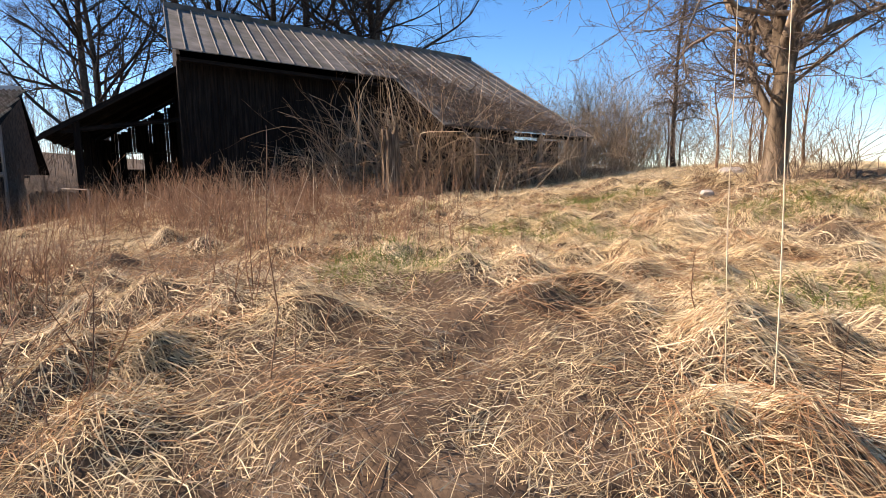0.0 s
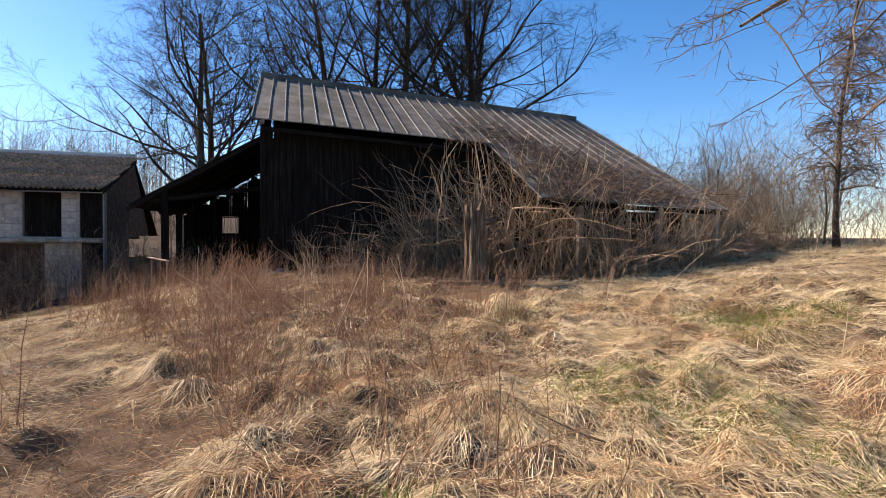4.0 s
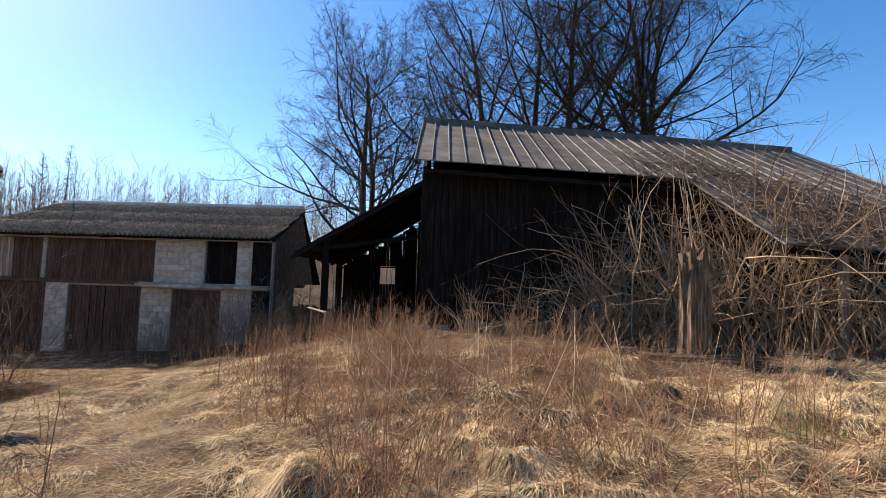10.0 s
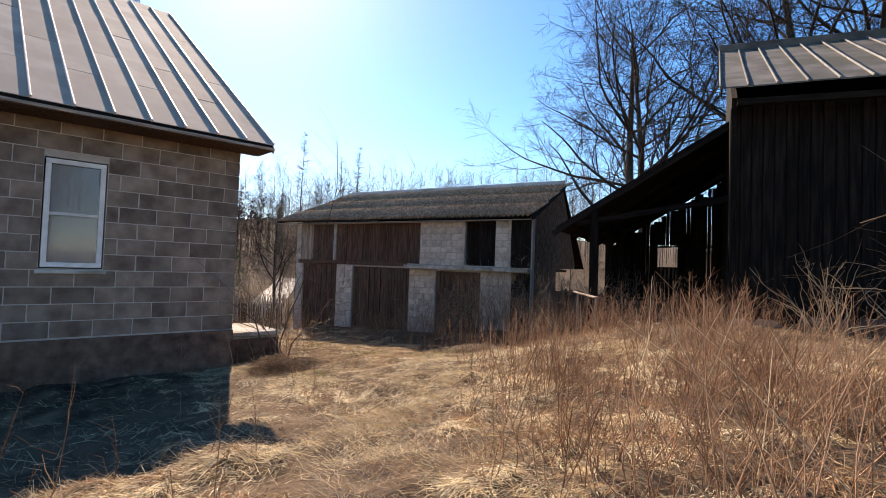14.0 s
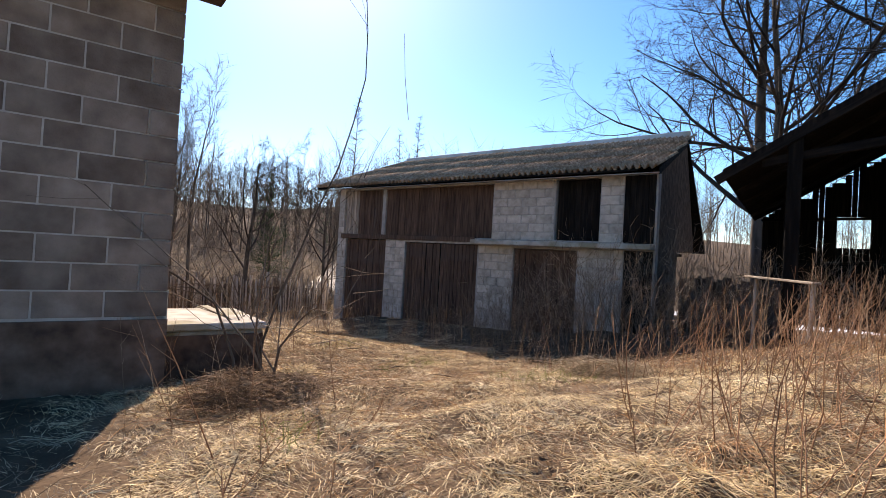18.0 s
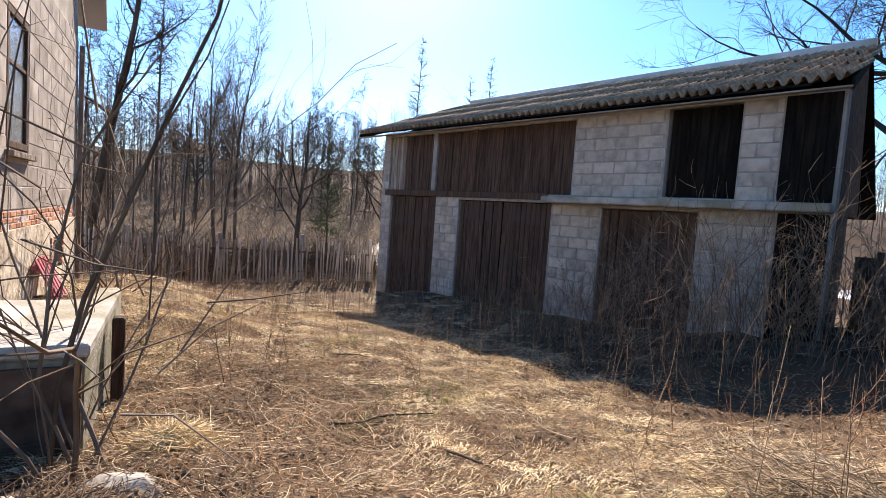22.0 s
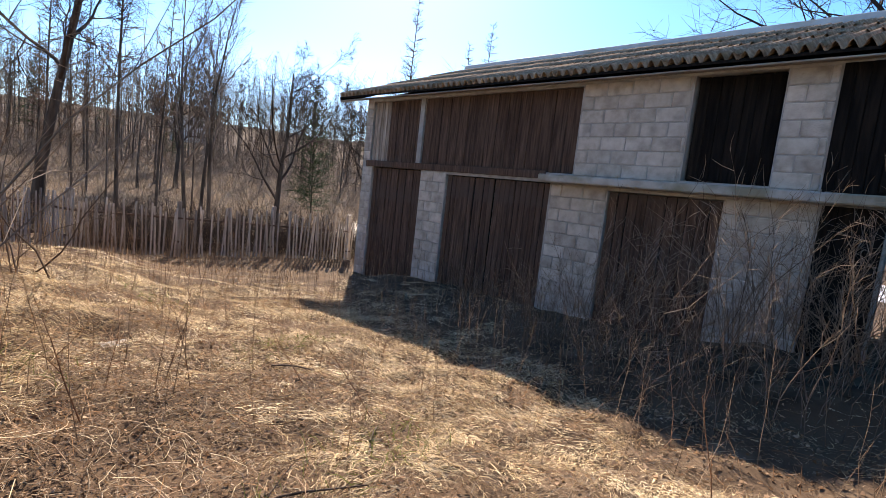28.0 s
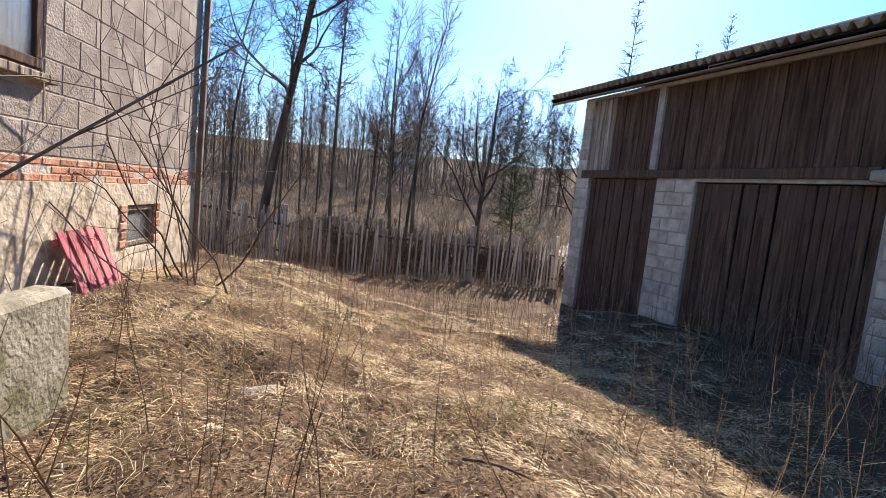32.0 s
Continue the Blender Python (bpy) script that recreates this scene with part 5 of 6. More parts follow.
# the field beside and behind the barn
x, y = scatter(rng, 150000, 0, 17, 11, 27, lambda x, y: np.clip(0.6 + 0.6 * wave(x, y, 2.3, 3.0) + 0.5 * wave(x, y, 5.1, 1.0), 0.1, 1))
n = len(x)
stuff("field_grass", needles(rng, x, y, rng.uniform(0.1, 0.3, n), rng.uniform(0.006, 0.011, n), 0.78 + 0 * x, 2.4 * wave(x, y, 1.3, 1.0) - 1.0), M_GRASS, "pale dry grass on the field beside the barn", "grass")
x, y = scatter(rng, 100000, -10, 9, -3.0, 14.5, lambda x, y: (0.07 + 0.93 * path_near(x, y)) * (1 - 0.8 * brown_zone(x, y)) * np.clip(0.6 + 0.7 * wave(x, y, 2.3, 3.0), 0.1, 1))
n = len(x)
stuff("bent_grass", blades(rng, x, y, rng.uniform(0.12, 0.34, n), rng.uniform(0.002, 0.004, n), 0.8 + rng.normal(0, 0.1, n), 2.4 * wave(x, y, 1.3, 1.0) - 1.0, rng.uniform(0.5, 1.8, n)), M_GRASS, "loose bent blades of pale dry grass", "grass")
x, y = scatter(rng, 120000, -28, 9, 0.5, 16.5, lambda x, y: np.clip(0.15 + brown_zone(x, y) + 0.3 * (wave(x, y, 0.9, 9.0) > 0.3), 0, 1) * (0.3 + 0.7 * path_near(x, y)))
n = len(x)
stuff("brown_dry_grass", blades(rng, x, y, rng.uniform(0.12, 0.4, n), rng.uniform(0.0025, 0.005, n), 0.66 + rng.normal(0, 0.15, n), 2.5 * wave(x, y, 1.1, 3.0), rng.uniform(0.2, 0.8, n)), M_GRASS_BROWN, "tangled brown dry grass", "grass")


# tussocks: fine blades rise from a crown, arch over and hang down the hummock's side
def tussocks(rng, tx, ty, size, k, comb):
    n = len(tx) * k
    who = np.repeat(np.arange(len(tx)), k)
    L = size[who] * rng.uniform(0.2, 0.7, n)
    x = tx[who] + rng.normal(0, 0.42, n) * size[who]
    y = ty[who] + rng.normal(0, 0.42, n) * size[who]
    out = np.arctan2(y - ty[who], x - tx[who])
    hx = np.cos(comb[who]) * 1.1 + np.cos(out) * 0.5 + rng.normal(0, 0.42, n)
    hy = np.sin(comb[who]) * 1.1 + np.sin(out) * 0.5 + rng.normal(0, 0.42, n)
    h = unit(np.stack([hx, hy], -1))
    rise = rng.uniform(0.03, 0.2, n) * L
    P = np.zeros((n, 3, 3))
    bend = rng.normal(0, 0.3, n) * L
    for i, (f, r) in enumerate(((0, 0.1), (0.45, 1.0), (1.0, 0.05))):
        P[:, i, 0] = x + h[:, 0] * L * f - h[:, 1] * bend * f * f
        P[:, i, 1] = y + h[:, 1] * L * f + h[:, 0] * bend * f * f
        P[:, i, 2] = surface(P[:, i, 0], P[:, i, 1]) + 0.012 + rise * r
    w = rng.uniform(0.001, 0.0032, n)[:, None] * np.stack([-h[:, 1], h[:, 0], rng.normal(0, 0.5, n)], -1)
    V = np.stack([P[:, 0] - w, P[:, 0] + w, P[:, 1] - w, P[:, 1] + w, P[:, 2]], 1).reshape(-1, 3)
    i = (np.arange(n) * 5)[:, None]
    F = np.concatenate([i + [0, 1, 3], i + [0, 3, 2], i + [2, 3, 4]], 1).reshape(-1, 3)
    return V, F


tx, ty, size = HUMMOCKS.T
k = free_ground(tx, ty) & ~inside(tx, ty, HOUSE, -5.4, 0, 0.1, 6) & (rng.random(len(tx)) < np.clip(0.3 + path_near(tx, ty), 0, 1) * (1 - 0.75 * brown_zone(tx, ty)))
tx, ty, size = tx[k], ty[k], size[k]
flow = -0.9 + 1.1 * wave(tx, ty, 0.7, 1.0) + rng.normal(0, 0.35, len(tx))
pick = rng.random(len(tx))
stuff("grass_tussocks", tussocks(rng, tx[pick < 0.75], ty[pick < 0.75], size[pick < 0.75], 230, flow[pick < 0.75]), M_GRASS, "drooping tussocks of fine pale dry grass", "grass")
stuff("brown_tussocks", tussocks(rng, tx[pick > 0.75], ty[pick > 0.75], size[pick > 0.75], 240, flow[pick > 0.75]), M_GRASS_BROWN, "drooping tussocks of brown dry grass", "grass")
tx, ty = scatter(rng, 1500, -23, -8.5, 6, 13.5, lambda x, y: 0.9 * path_near(x, y) * (1 - bare_zone(x, y)))
stuff("grass_tussocks", tussocks(rng, tx, ty, rng.uniform(0.1, 0.26, len(tx)), 70, 2.5 * wave(tx, ty, 0.8, 2.0)), M_GRASS, "low tufts of pale dry grass in the yard", "grass")
x, y = scatter(rng, 60000, -6, 7, 3, 11, lambda x, y: np.clip(2.2 * (wave(x, y, 1.3, 4.0) - 0.12), 0, 1) * (x > -0.5) * 0.9)
x2, y2 = scatter(rng, 9000, -20, -10, 8, 12, lambda x, y: np.clip(1.5 * (wave(x, y, 1.9, 6.0) - 0.55), 0, 1))
x, y = np.concatenate([x, x2]), np.concatenate([y, y2])
n = len(x)
stuff("green_grass", blades(rng, x, y, rng.uniform(0.1, 0.26, n), rng.uniform(0.003, 0.006, n), 0.45 + rng.normal(0, 0.1, n), rng.uniform(0, 6.3, n), rng.uniform(0.1, 0.6, n)), M_GRASS_GREEN, "patches of fresh green grass", "grass")
# straw lying about: bent stalks in loose mats, and chopped bits between them
for mat, name, label, amount, thick in ((M_STRAW, "fallen_straw", "loose pale straw stalks lying on the ground", 5000, 0.0024), (M_GRASS_GREY, "fallen_stalks", "grey-brown dead stalks matted on the bare ground", 13000, 0.003), (M_BRAMBLE, "fallen_stalks", "dark broken weed stalks matted on the bare ground", 12000, 0.0032)):
    x, y = scatter(rng, amount, -20, 7, 2, 13, lambda x, y: np.clip(0.02 + 1.2 * bare_zone(x, y), 0, 1))
    n = len(x)
    a = 1.6 * wave(x, y, 1.4, 3.0) + rng.normal(0, 0.7, n)
    l = rng.uniform(0.08, 0.5, n)
    c = np.stack([np.cos(a), np.sin(a), 0 * a], -1)
    side = np.stack([-np.sin(a), np.cos(a), 0 * a], -1)
    f = np.linspace(-0.5, 0.5, 5)[None, :, None]
    P = np.stack([x, y, 0 * x], -1)[:, None] + f * (l[:, None] * c)[:, None] + (f ** 2 - 0.1) * (l * rng.normal(0, 0.55, n))[:, None, None] * side[:, None] + rng.normal(0, 0.006, (n, 5, 3))
    P[..., 2] = surface(P[..., 0].ravel(), P[..., 1].ravel()).reshape(n, 5) + rng.uniform(0.006, 0.06, n)[:, None] + rng.normal(0, 0.006, (n, 5))
    stuff(name, tubes(P, thick * rng.uniform(0.4, 1.1, (n, 1)) * np.ones((1, 5)), 3), mat, label, "straw")
for mat, name, label, amount in ((M_GRASS_GREY, "chopped_straw", "chopped grey straw on the trodden soil", 55000), (M_LEAF, "leaf_litter", "crumbled brown leaf litter on the trodden soil", 95000)):
    x, y = scatter(rng, amount, -19, -9, 7, 12.5, lambda x, y: np.clip(0.12 + bare_zone(x, y), 0, 1))
    n = len(x)
    stuff(name, needles(rng, x, y, rng.uniform(0.012, 0.05, n), rng.uniform(0.003, 0.011, n), 0.92 + 0 * x, rng.uniform(0, 6.3, n)), mat, label, "litter")
# upright weeds with side shoots
x, y = scatter(rng, 56000, -24, 8, 0.8, 16, lambda x, y: np.clip(1.1 * brown_zone(x, y), 0.012, 1) * clear_of_path(x, y, 0.75) * np.clip(0.45 + 0.8 * wave(x, y, 2.1, 8.0), 0.08, 1))
n = len(x)
P, R = grow(rng, np.stack([x, y, surface(x, y) - 0.02], -1), np.stack([rng.normal(0.1, 0.3, n), rng.normal(0, 0.3, n), np.ones(n)], -1), rng.uniform(0.25, 1.2, n) * np.clip(0.8 + 0.4 * wave(x, y, 1.6, 2.2), 0.5, 1.2), rng.uniform(0.0035, 0.0065, n), 4, 0.02, 0.12, 0.4)
s, d, l, r = sprout(rng, P, R, 5, 0.3, 0.98, (20, 60), (0.15, 0.45), 0.8)
P2, R2 = grow(rng, s, d, l, r, 3, 0.03, 0.15, 0.4)
stuff("brown_weeds", joined([tubes(P, R, 3), tubes(P2, R2, 3)]), M_WEED, "dense stand of dry reddish-brown weeds", "weeds")
x, y = scatter(rng, 4200, -26, -8, 6, 15, lambda x, y: (0.1 + 0.5 * inside(x, y, SHED, 5, 14, -2.6, 0) + 0.35 * (x < -19.5) + 0.12 * (x < -15.5)) * clear_of_path(x, y, 1.3))
n = len(x)
P, R = grow(rng, np.stack([x, y, surface(x, y) - 0.02], -1), np.stack([rng.normal(0, 0.12, n), rng.normal(0, 0.12, n), np.ones(n)], -1), rng.uniform(0.4, 1.1, n), rng.uniform(0.002, 0.0045, n), 6, 0.03, 0.06, 0.4)
s, d, l, r = sprout(rng, P, R, 5, 0.5, 0.98, (20, 50), (0.08, 0.25), 0.7)
P2, R2 = grow(rng, s, d, l, r, 3, 0.03, 0.15, 0.4)
stuff("tall_weeds", joined([tubes(P, R, 3), tubes(P2, R2, 3)]), M_BRAMBLE, "thin tall dry weed stalks in the yard", "weeds")
# dead leaves
x, y = scatter(rng, 34000, -21, -7, 6.5, 15, lambda x, y: np.clip(0.08 + 0.85 * bare_zone(x, y) + 0.6 * inside(x, y, SHED, 6.5, 15, -6.5, -2.5), 0, 1))
n = len(x)
stuff("dead_leaves", blades(rng, x, y, rng.uniform(0.02, 0.055, n), rng.uniform(0.012, 0.035, n), 0.96 + rng.normal(0, 0.08, n), rng.uniform(0, 6.3, n), rng.uniform(0, 0.5, n)), M_LEAF, "scattered dead brown leaves", "leaves")

# tall pale stalks, leaning about
x, y = scatter(rng, 220, -9, 5, 6.5, 12.5, lambda x, y: 0.08 + brown_zone(x, y))
k = clear_of_path(x, y, 2.4) > 0
x, y = np.append(x[k], [2.03, 2.10]), np.append(y[k], [1.80, 1.50])
n = len(x)
P, R = grow(rng, np.stack([x, y, surface(x, y) - 0.02], -1), np.stack([np.where(np.arange(n) < n - 2, rng.normal(0, 0.6, n), 0.02), np.where(np.arange(n) < n - 2, rng.normal(0, 0.6, n), 0.03), np.ones(n)], -1), np.where(np.arange(n) < n - 2, rng.uniform(0.7, 1.5, n), 2.1), rng.uniform(0.003, 0.005, n), 6, 0.0, 0.025, 0.5)
stuff("tall_straw", tubes(P, R, 4), M_STRAW, "long pale bent straw stalks among the weeds", "straw")
# undergrowth on the slope beyond the fence
n = 8200
x, y = -28.5 - 60 * rng.random(n) ** 1.3, rng.uniform(-25, 40, n)
side = rng.uniform(0, 1, 2600)
x[:1900], y[:1900] = -26.6 - 1.6 * side[:1900] - rng.uniform(0, 2.2, 1900), 5.2 + 7.5 * side[:1900]
x[1900:2600], y[1900:2600] = rng.uniform(-26.4, -21.8, 700), rng.uniform(2.2, 4.6, 700)
P, R = grow(rng, np.stack([x, y, ground_z(x, y) - 0.05], -1), np.stack([rng.normal(0, 0.5, n), rng.normal(0, 0.5, n), np.ones(n)], -1), rng.uniform(0.4, 1.7, n) * (1 + np.clip(-x - 42, 0, 30) / 14), rng.uniform(0.006, 0.013, n) * (1 + np.clip(-x - 42, 0, 30) / 14), 3, 0.0, 0.2, 0.4)
s, d, l, r = sprout(rng, P, R, 4, 0.2, 0.98, (25, 70), (0.3, 0.6), 0.7)
P2, R2 = grow(rng, s, d, l, r, 2, 0.0, 0.2, 0.4)
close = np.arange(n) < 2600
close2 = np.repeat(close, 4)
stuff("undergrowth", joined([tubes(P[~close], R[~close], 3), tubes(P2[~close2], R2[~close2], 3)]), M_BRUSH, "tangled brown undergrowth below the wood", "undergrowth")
# the darker twig colour paints the shadow in the brush by the fence
stuff("fence_brush", joined([tubes(P[close], R[close], 3), tubes(P2[close2], R2[close2], 3)]), M_TWIG, "brush standing behind the picket fence, coloured dark for shadow", "undergrowth")
n = 60000
x, y = -28.0 - 40 * rng.random(n) ** 1.5, rng.uniform(-20, 30, n)
stuff("valley_grass", needles(rng, x, y, rng.uniform(0.2, 0.6, n), rng.uniform(0.012, 0.03, n), 0.5 + rng.normal(0, 0.2, n), rng.uniform(0, 6.3, n)), M_GRASS_GREY, "pale dead grass in the valley beyond the fence", "grass")


# ---- loose things in the yard ----
def rough_log(name, length, radius, mat, seed, ridges=9):
    """An old weathered timber: fluted, split, uneven."""
    rng = np.random.default_rng(seed)
    m, k = 12, 28
    a = np.arange(k) / k * 2 * np.pi
    prof = 1 + 0.09 * np.sin(ridges * a + rng.uniform(0, 6)) + 0.07 * np.sin(3 * a + 1) - 0.3 * np.exp(-((a - 2.2) / 0.16) ** 2) - 0.22 * np.exp(-((a - 4.6) / 0.13) ** 2)
    V = []
    for i in range(m):
        f = i / (m - 1)
        r = radius * prof * (1.12 - 0.2 * f + 0.04 * rng.normal(0, 1, k))
        top = length * f + (0.16 * np.sin(5 * a + 1) + 0.07 * rng.normal(0, 1, k) if i == m - 1 else 0)
        V.append(np.stack([r * np.cos(a), r * np.sin(a), top + 0 * a], -1))
    V = np.concatenate(V)
    i = np.arange(m * k).reshape(m, k)
    j = np.roll(i, -1, 1)
    F = np.stack([i[:-1], j[:-1], j[1:], i[1:]], -1).reshape(-1, 4)
    n = len(V)
    V = np.concatenate([V, [[0, 0, length - 0.12], [0, 0, 0]]])
    cap = [(i[-1, q], j[-1, q], n, n) for q in range(k)]
    bm = bmesh.new()
    vs = [bm.verts.new(v) for v in V]
    for f in F:
        bm.faces.new([vs[q] for q in f])
    for p, q, c, _ in cap:
        bm.faces.new((vs[p], vs[q], vs[c]))
    return bm_mesh(name, bm, mat)


M_POST = material("split_weathered_timber", [(0.07, 0.042, 0.026), (0.17, 0.115, 0.075), (0.38, 0.29, 0.2)], 5.0, 0.9, bump=0.9, stretch=(6, 6, 0.4), fine=30)
post = thing("old_gate_post", pose(-1.43, 14.3, 1.5, 1, -1.5, 40), "thick split weathered wooden gate post standing in the grass", "post")
part("timber", rough_log("timber", 2.05, 0.25, M_POST, 5), post)
part("splinter", rough_log("splinter", 0.75, 0.05, M_POST, 6, 5), post, pose(-0.16, 0.05, 1.05, 4, -9, 0), "torn splinter at the top")
part("splinter", rough_log("splinter", 0.5, 0.04, M_POST, 7, 5), post, pose(0.1, -0.1, 1.4, -3, 4, 0))
log = thing("fallen_timber", pose(-2.3, 13.85, ground_at(-2.0, 13.85) + 0.09, 0, 88, 8), "weathered timber lying at the post's foot", "timber", me=rough_log("fallen_timber", 1.9, 0.08, M_POST, 8))
part("crossbeam", rough_log("crossbeam", 0.85, 0.1, M_POST, 9), post, pose(0.1, 0.1, 1.62, 0, 84, 25), "broken stub of a cross beam")
# plank rail before the lean-to
rail = thing("plank_rail", Matrix(), "pale bare plank nailed to a thin stake", "rail")
beam("plank", rail, (-12.96, 16.24, 1.98), (-11.28, 15.2, 1.94), 0.12, 0.035, M_GREYWOOD)
for x, y in ((-12.75, 16.12), (-11.4, 15.29)):
    beam("stake", rail, (x, y, ground_at(x, y) - 0.1), (x + 0.03, y, 1.95), 0.05, 0.05, M_GREYWOOD)
# dark board fence between the shed and the lean-to
yard_fence = thing("board_fence", Matrix(), "low dark weathered board fence between shed and barn", "fence")
fa, fb = SHED @ Vector((11.35, 2.6, 0)), BARN @ Vector((-2.9, 5.0, 0))
count = int((fb - fa).length / 0.17)
for i in range(count):
    p = fa.lerp(fb, (i + 0.5) / count)
    low = ground_at(p.x, p.y) - 0.1
    part("board", box_mesh(0.155, 0.025, round(1.85 - low + random.choice((-0.06, 0.0, 0.05)), 2), M_DARKBRICK, 0.004, "board"), yard_fence, pose(p.x, p.y, low, 0, random.uniform(-0.8, 0.8), math.degrees(math.atan2(fb.y - fa.y, fb.x - fa.x))))
for z in (0.95, 1.6):
    beam("rail", yard_fence, (fa.x, fa.y + 0.05, z), (fb.x, fb.y + 0.05, z), 0.05, 0.08, M_DARKBRICK)
# pallet against the plinth
pallet = thing("red_pallet", HOUSE @ pose(5.2, -0.32, 0.5, -24, 0, 0), "small faded red slatted pallet leaning on the plinth", "pallet")
for i in range(5):
    part("slat", box_mesh(0.1, 0.02, 0.62, M_REDWOOD, 0.004, "slat"), pallet, Matrix.Translation((-0.3 + 0.15 * i, 0, 0)))
for z in (0.06, 0.5):
    part("bearer", box_mesh(0.72, 0.06, 0.06, M_REDWOOD, 0.004, "bearer"), pallet, Matrix.Translation((0, 0.045, z)))
# a flat stone slab in the yard and stones by the field
for x, y, s, turn in ((6.2, 9.2, 0.3, 10), (5.6, 9.9, 0.22, 60), (7.6, 12.9, 0.5, 30), (8.6, 9.0, 0.25, 90), (-12.8, 8.35, 0.3, 20), (-13.2, 8.75, 0.22, 70)):
    bm = bmesh.new()
    bmesh.ops.create_icosphere(bm, subdivisions=2, radius=1.0)
    for v in bm.verts:
        v.co *= 1 + 0.22 * noise.noise(v.co * 1.7 + Vector((x, y, 0)))
        v.co = Vector((v.co.x * s, v.co.y * s * 0.7, v.co.z * s * 0.42))
    thing("field_stone", pose(x, y, ground_at(x, y) + 0.05, 0, 0, turn), "pale grey weathered field stone in the grass", "stone", "stones in the grass", me=bm_mesh("field_stone", bm, M_STONE))
slab = thing("flat_slab", pose(-17.2, 8.75, ground_at(-17.2, 8.75) + 0.0, 2, 3, 30), "flat grey stone slab lying in the dry grass", "slab", me=box_mesh(0.38, 0.26, 0.03, M_STONE, 0.02, "flat_slab"))
# sticks on the ground
stick_spots = [(-13.6, 10.6, 40, 1.3), (-15.0, 10.9, 170, 0.7), (-14.2, 9.9, 100, 0.9), (-3.2, 8.2, 60, 1.5), (-1.4, 6.8, 20, 1.2), (1.2, 6.0, 150, 1.0), (-10.5, 10.9, 10, 0.8), (-16.8, 10.2, 75, 0.9)]
for i, (x, y, turn, l) in enumerate(stick_spots):
    r = np.random.default_rng(300 + i)
    P, R = grow(r, np.array([[0, 0, 0.0]]), np.array([[1.0, 0, 0.08]]), np.array([l]), np.array([0.01]), 8, 0.0, 0.08, 0.4)
    s, d, ll, rr = sprout(r, P, R, 3, 0.2, 0.9, (20, 50), (0.2, 0.4), 0.6)
    P2, R2 = grow(r, s, d, ll, rr, 5, 0.0, 0.1, 0.4)
    thing("fallen_stick", pose(x, y, ground_at(x, y) + 0.07, 0, 0, turn), "dry forked stick lying on the grass", "stick", "fallen sticks", me=mesh_from("fallen_stick", *joined([tubes(P, R, 6), tubes(P2, R2, 4)]), M_BARK, True))


# heaps of straw and rakings by the terrace
def heap(name, x, y, w, h, mat, label, n, seed):
    r = np.random.default_rng(seed)
    px, py = r.normal(0, w * 0.42, n), r.normal(0, w * 0.3, n)
    pz = h * np.exp(-(px / w * 1.6) ** 2 - (py / w * 2.0) ** 2) * r.uniform(0.2, 1, n)
    a = r.uniform(0, 2 * np.pi, n)
    l = r.uniform(0.08, 0.4, n)
    dirs = np.stack([np.cos(a), np.sin(a), r.normal(0, 0.25, n)], -1)
    P = np.stack([px, py, pz], -1)[:, None] + np.linspace(-0.5, 0.5, 4)[None, :, None] * (dirs * l[:, None])[:, None] + r.normal(0, 0.012, (n, 4, 3))
    P[..., 2] = np.maximum(P[..., 2], 0.01)
    thing(name, pose(x, y, ground_at(x, y)), label, "heap", kind="stuff", me=mesh_from(name, *tubes(P, np.full((n, 4), 0.0024) * r.uniform(0.5, 1.5, (n, 1)), 3), mat))


heap("straw_heap", -12.45, 8.5, 0.9, 0.24, M_BRAMBLE, "heap of raked dry stalks beside the terrace", 2600, 401)
heap("straw_heap", -12.3, 8.0, 1.0, 0.35, M_LEAF, "dark heap of raked stalks in the house's shade", 1800, 402)
heap("hay_mound", -13.9, 8.85, 0.36, 0.15, M_GRASS, "small pale mound of chopped straw", 1500, 403)
heap("weed_heap", -11.8, 12.3, 1.1, 0.22, M_GRASS_GREY, "low mound of matted weeds by the shed", 2200, 404)

# a white patch in the field behind the barn, old snow in the hollow beyond the fence
def snow_patch(x, y, size, stretch, label):
    rr, aa = np.meshgrid(np.linspace(0, 1, 9), np.linspace(0, 2 * np.pi, 41)[:-1])
    edge = size * (1 + 0.16 * np.sin(3 * aa + x) + 0.1 * np.sin(7 * aa + y))
    sx, sy = x + rr * edge * np.cos(aa), y + rr * edge * np.sin(aa) * stretch
    sz = ground_z(sx, sy) + 0.3 * (1 - rr ** 2) - 0.04
    ii = np.arange(rr.size).reshape(rr.shape)
    jj = np.roll(ii, -1, axis=0)
    thing("snow_patch", Matrix(), label, "snow",
          me=mesh_from("snow_patch", np.stack([sx, sy, sz], -1).reshape(-1, 3), np.stack([ii[:, :-1], ii[:, 1:], jj[:, 1:], jj[:, :-1]], -1).reshape(-1, 4), M_SNOW, True))


# added on the line through the lean-to's gap, for the brightness there
snow_patch(-29, 42, 9.0, 0.8, "snow-white patch added in the field to brighten the lean-to's gap")
snow_patch(-34.0, 7.0, 1.7, 1.5, "strip of old melting snow beyond the picket fence")

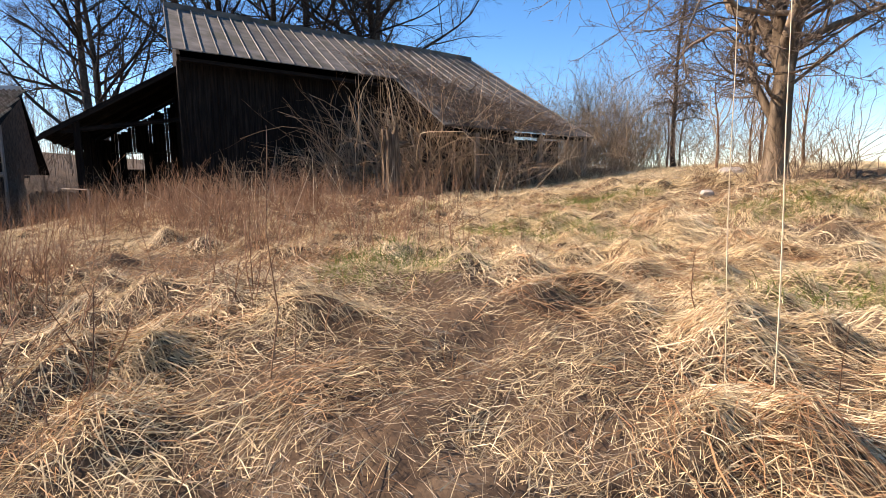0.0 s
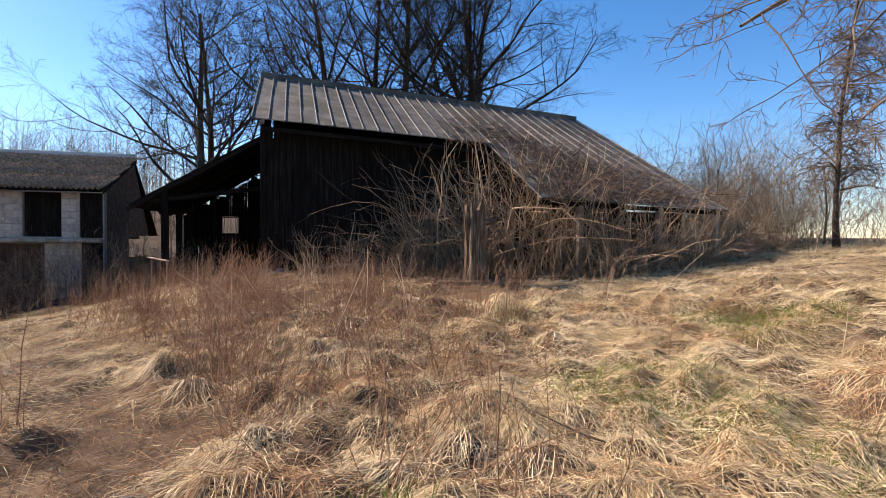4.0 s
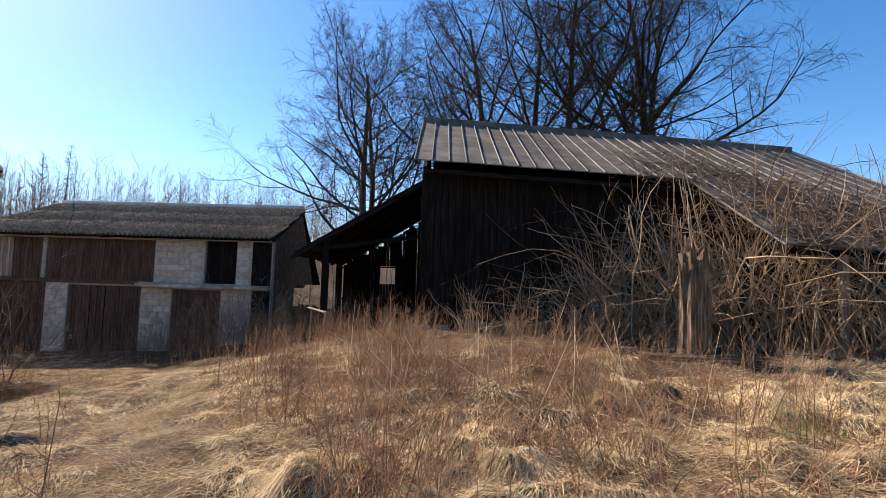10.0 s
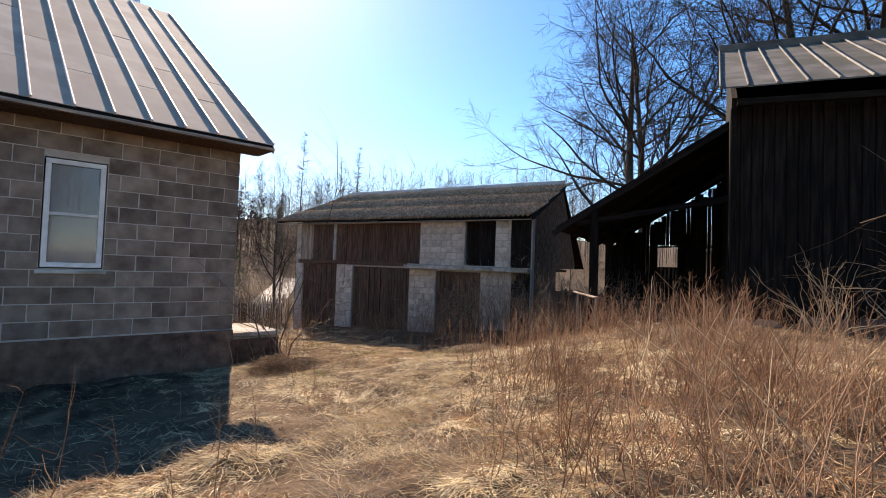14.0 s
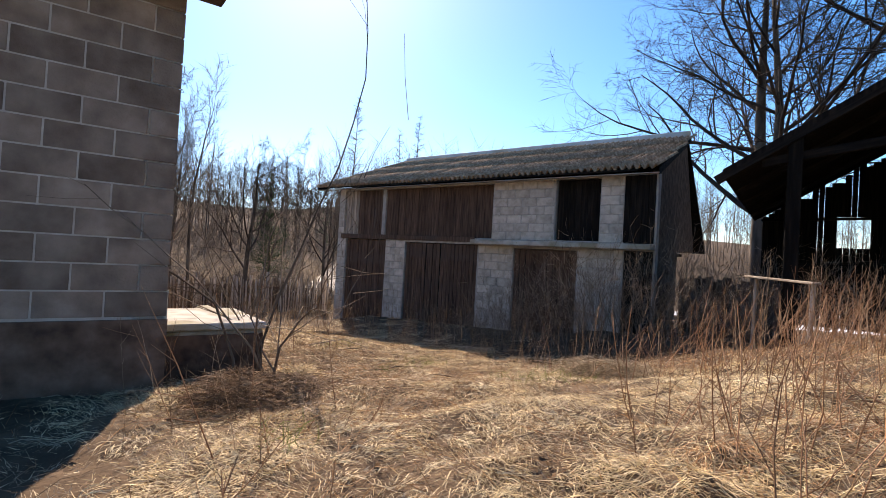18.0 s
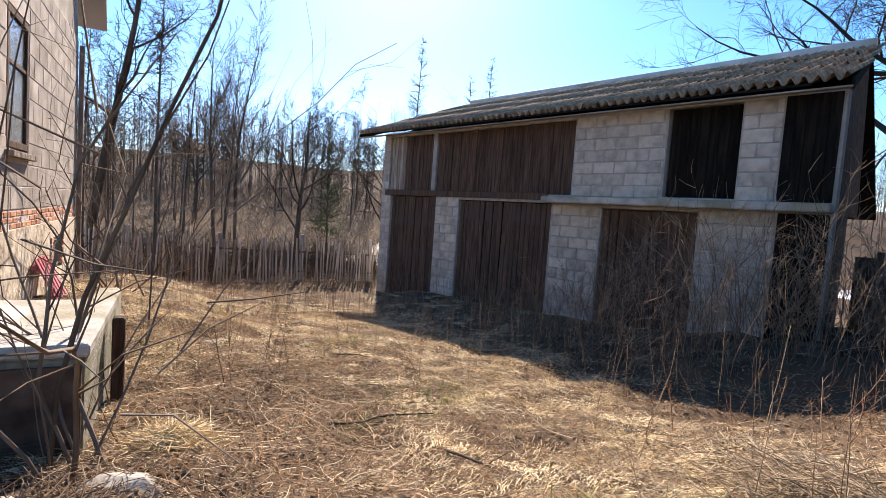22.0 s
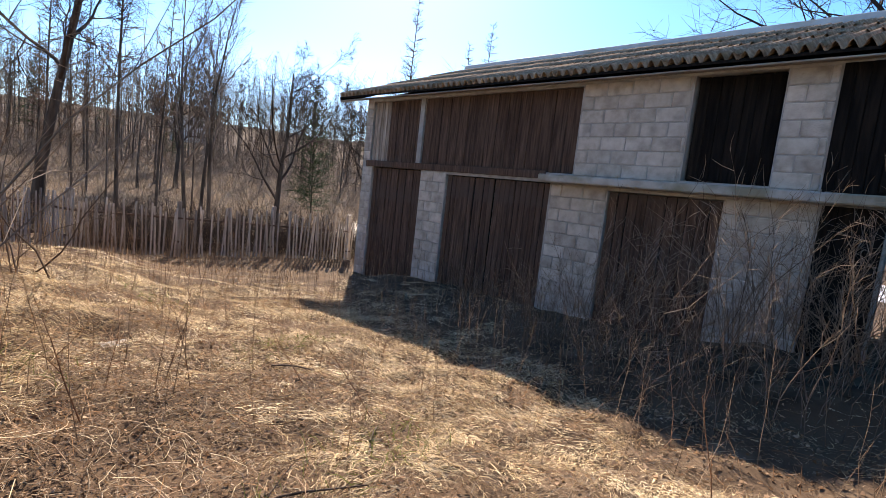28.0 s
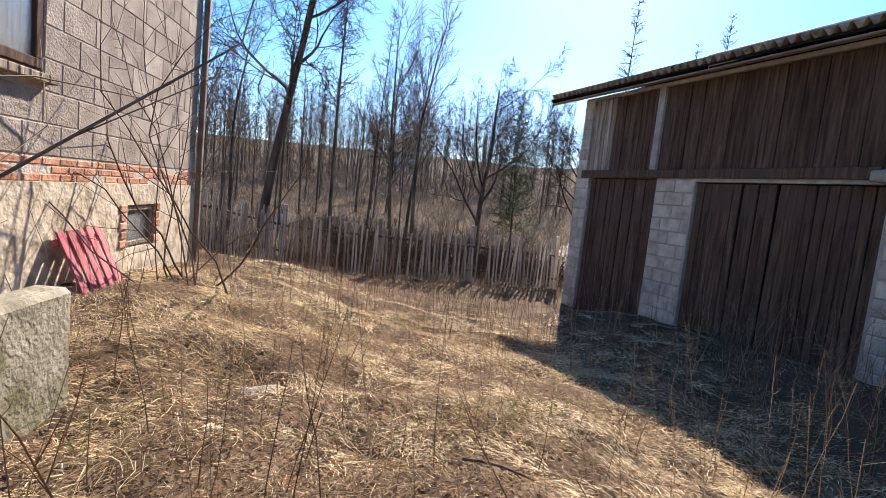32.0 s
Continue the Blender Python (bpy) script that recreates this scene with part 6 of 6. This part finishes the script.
# ---- beyond the fence ----
def ribbon(name, pts, width, mat, lift, label, category):
    vs, fs = [], []
    for i, (x, y) in enumerate(pts):
        a, b = Vector(pts[max(0, i - 1)]), Vector(pts[min(len(pts) - 1, i + 1)])
        d = (b - a).normalized()
        for s in (-0.5, 0.5):
            px, py = x - d.y * width * s, y + d.x * width * s
            vs += [(px, py, ground_at(px, py) + lift), (px, py, ground_at(px, py) - 0.4)]
    for i in range(len(pts) - 1):
        o = 4 * i
        fs += [(o, o + 4, o + 6, o + 2), (o + 1, o, o + 2, o + 3)[::-1], (o, o + 1, o + 5, o + 4), (o + 2, o + 6, o + 7, o + 3)]
    return thing(name, Matrix(), label, category, kind="structure", me=mesh_from(name, vs, fs, mat))


ribbon("road", [(-42 - 2.2 * i, 13.5 + 0.9 * i) for i in range(12)], 2.6, M_ROAD, 0.08, "pale gravel lane beyond the fence", "road")
far_house = thing("far_house", pose(-112, -6, ground_at(-112, -6), 0, 0, 15) @ Matrix.Scale(0.7, 4), "pale two-storey house among the trees", "house")
part("wall", box_mesh(9, 7, 6.4, M_WHITE, 0.05, "wall"), far_house)
part("roof", prism("roof", [(-5, 6.3), (5, 6.3), (0, 9.2)], -3.9, 3.9, M_ETERNIT), far_house)
for i in range(3):
    for j in range(2):
        part("window", box_mesh(0.08, 1.1, 1.3, M_BLACK, 0.02, "window"), far_house, Matrix.Translation((4.52, -2.2 + 2.2 * i, 1.2 + 2.8 * j)))
        part("window", box_mesh(1.1, 0.08, 1.3, M_BLACK, 0.02, "window"), far_house, Matrix.Translation((-2.8 + 2.8 * i, 3.52, 1.2 + 2.8 * j)))


def wire(name, a, b, sag, label):
    f = np.linspace(0, 1, 14)
    P = np.array(a)[None] * (1 - f[:, None]) + np.array(b)[None] * f[:, None]
    P[:, 2] -= sag * 4 * f * (1 - f)
    thing(name, Matrix(), label, "wire", "overhead wires", me=mesh_from(name, *tubes(P[None], np.full((1, 14), 0.005), 4), M_TWIG_GREY, True))


wire("overhead_wire", (-21.3, 5.9, 3.6), (-60, 22, 1.6), 0.5, "thin black overhead wire past the house")
wire("overhead_wire", (-21.3, 6.0, 3.3), (-60, 22.5, 1.1), 0.5, "thin black overhead wire past the house")

# ---- bricks and blocks ----
FACE = Matrix.Translation((0, 0.011, 0))
blocks(shed, "block", None, 2.5, 3.38, -1.2, 2.4, 0.235, 0.47, [], FACE, mat=M_BLOCK)
blocks(shed, "block", None, 6.36, 7.53, -0.9, 2.34, 0.235, 0.47, [], FACE, mat=M_BLOCK)
blocks(shed, "block", None, 6.8, 8.74, 2.52, 4.18, 0.235, 0.47, [], FACE, mat=M_BLOCK)
blocks(shed, "block", None, 10.02, 10.6, 2.52, 4.18, 0.235, 0.47, [], FACE, mat=M_BLOCK)
blocks(shed, "block", None, 9.47, 10.64, -0.7, 2.34, 0.235, 0.47, [], FACE, mat=M_BLOCK)
blocks(shed, "block", None, 0.0, 0.43, -1.3, 2.4, 0.235, 0.47, [], FACE, mat=M_BLOCK)
blocks(shed, "block", None, 0.0, 0.3, 2.6, 4.2, 0.235, 0.47, [], FACE, mat=M_BLOCK)
HFACE = Matrix.Translation((0, 0.018, 0))
blocks(side_wall, "block", None, 0.0, HL, 1.72, 4.68, 0.268, 0.5, side_holes, HFACE, joint=0.012, mat=M_HBLOCK, bevel=0.005)
# the front takes the block colour with shade painted in
blocks(fw, "block", None, -0.03, 4.6, 1.22, 4.66, 0.265, 0.56, front_holes, HFACE, joint=0.016, mat=M_SHADE_BLOCK, bevel=0.006)
blocks(side_wall, "brick", None, 0.0, HL, 1.5, 1.71, 0.07, 0.25, side_holes, HFACE, joint=0.012, mat=M_BRICK, bevel=0.006, miss=0.22)
for i in range(5):
    z = 0.78 + 0.1 * i
    for x in (6.1, 6.95):
        part("brick", box_mesh(0.11 if (i % 2) else 0.16, 0.05, 0.085, M_BRICK, 0.01, "brick"), side_wall, Matrix.Translation((x, -0.022, z)))
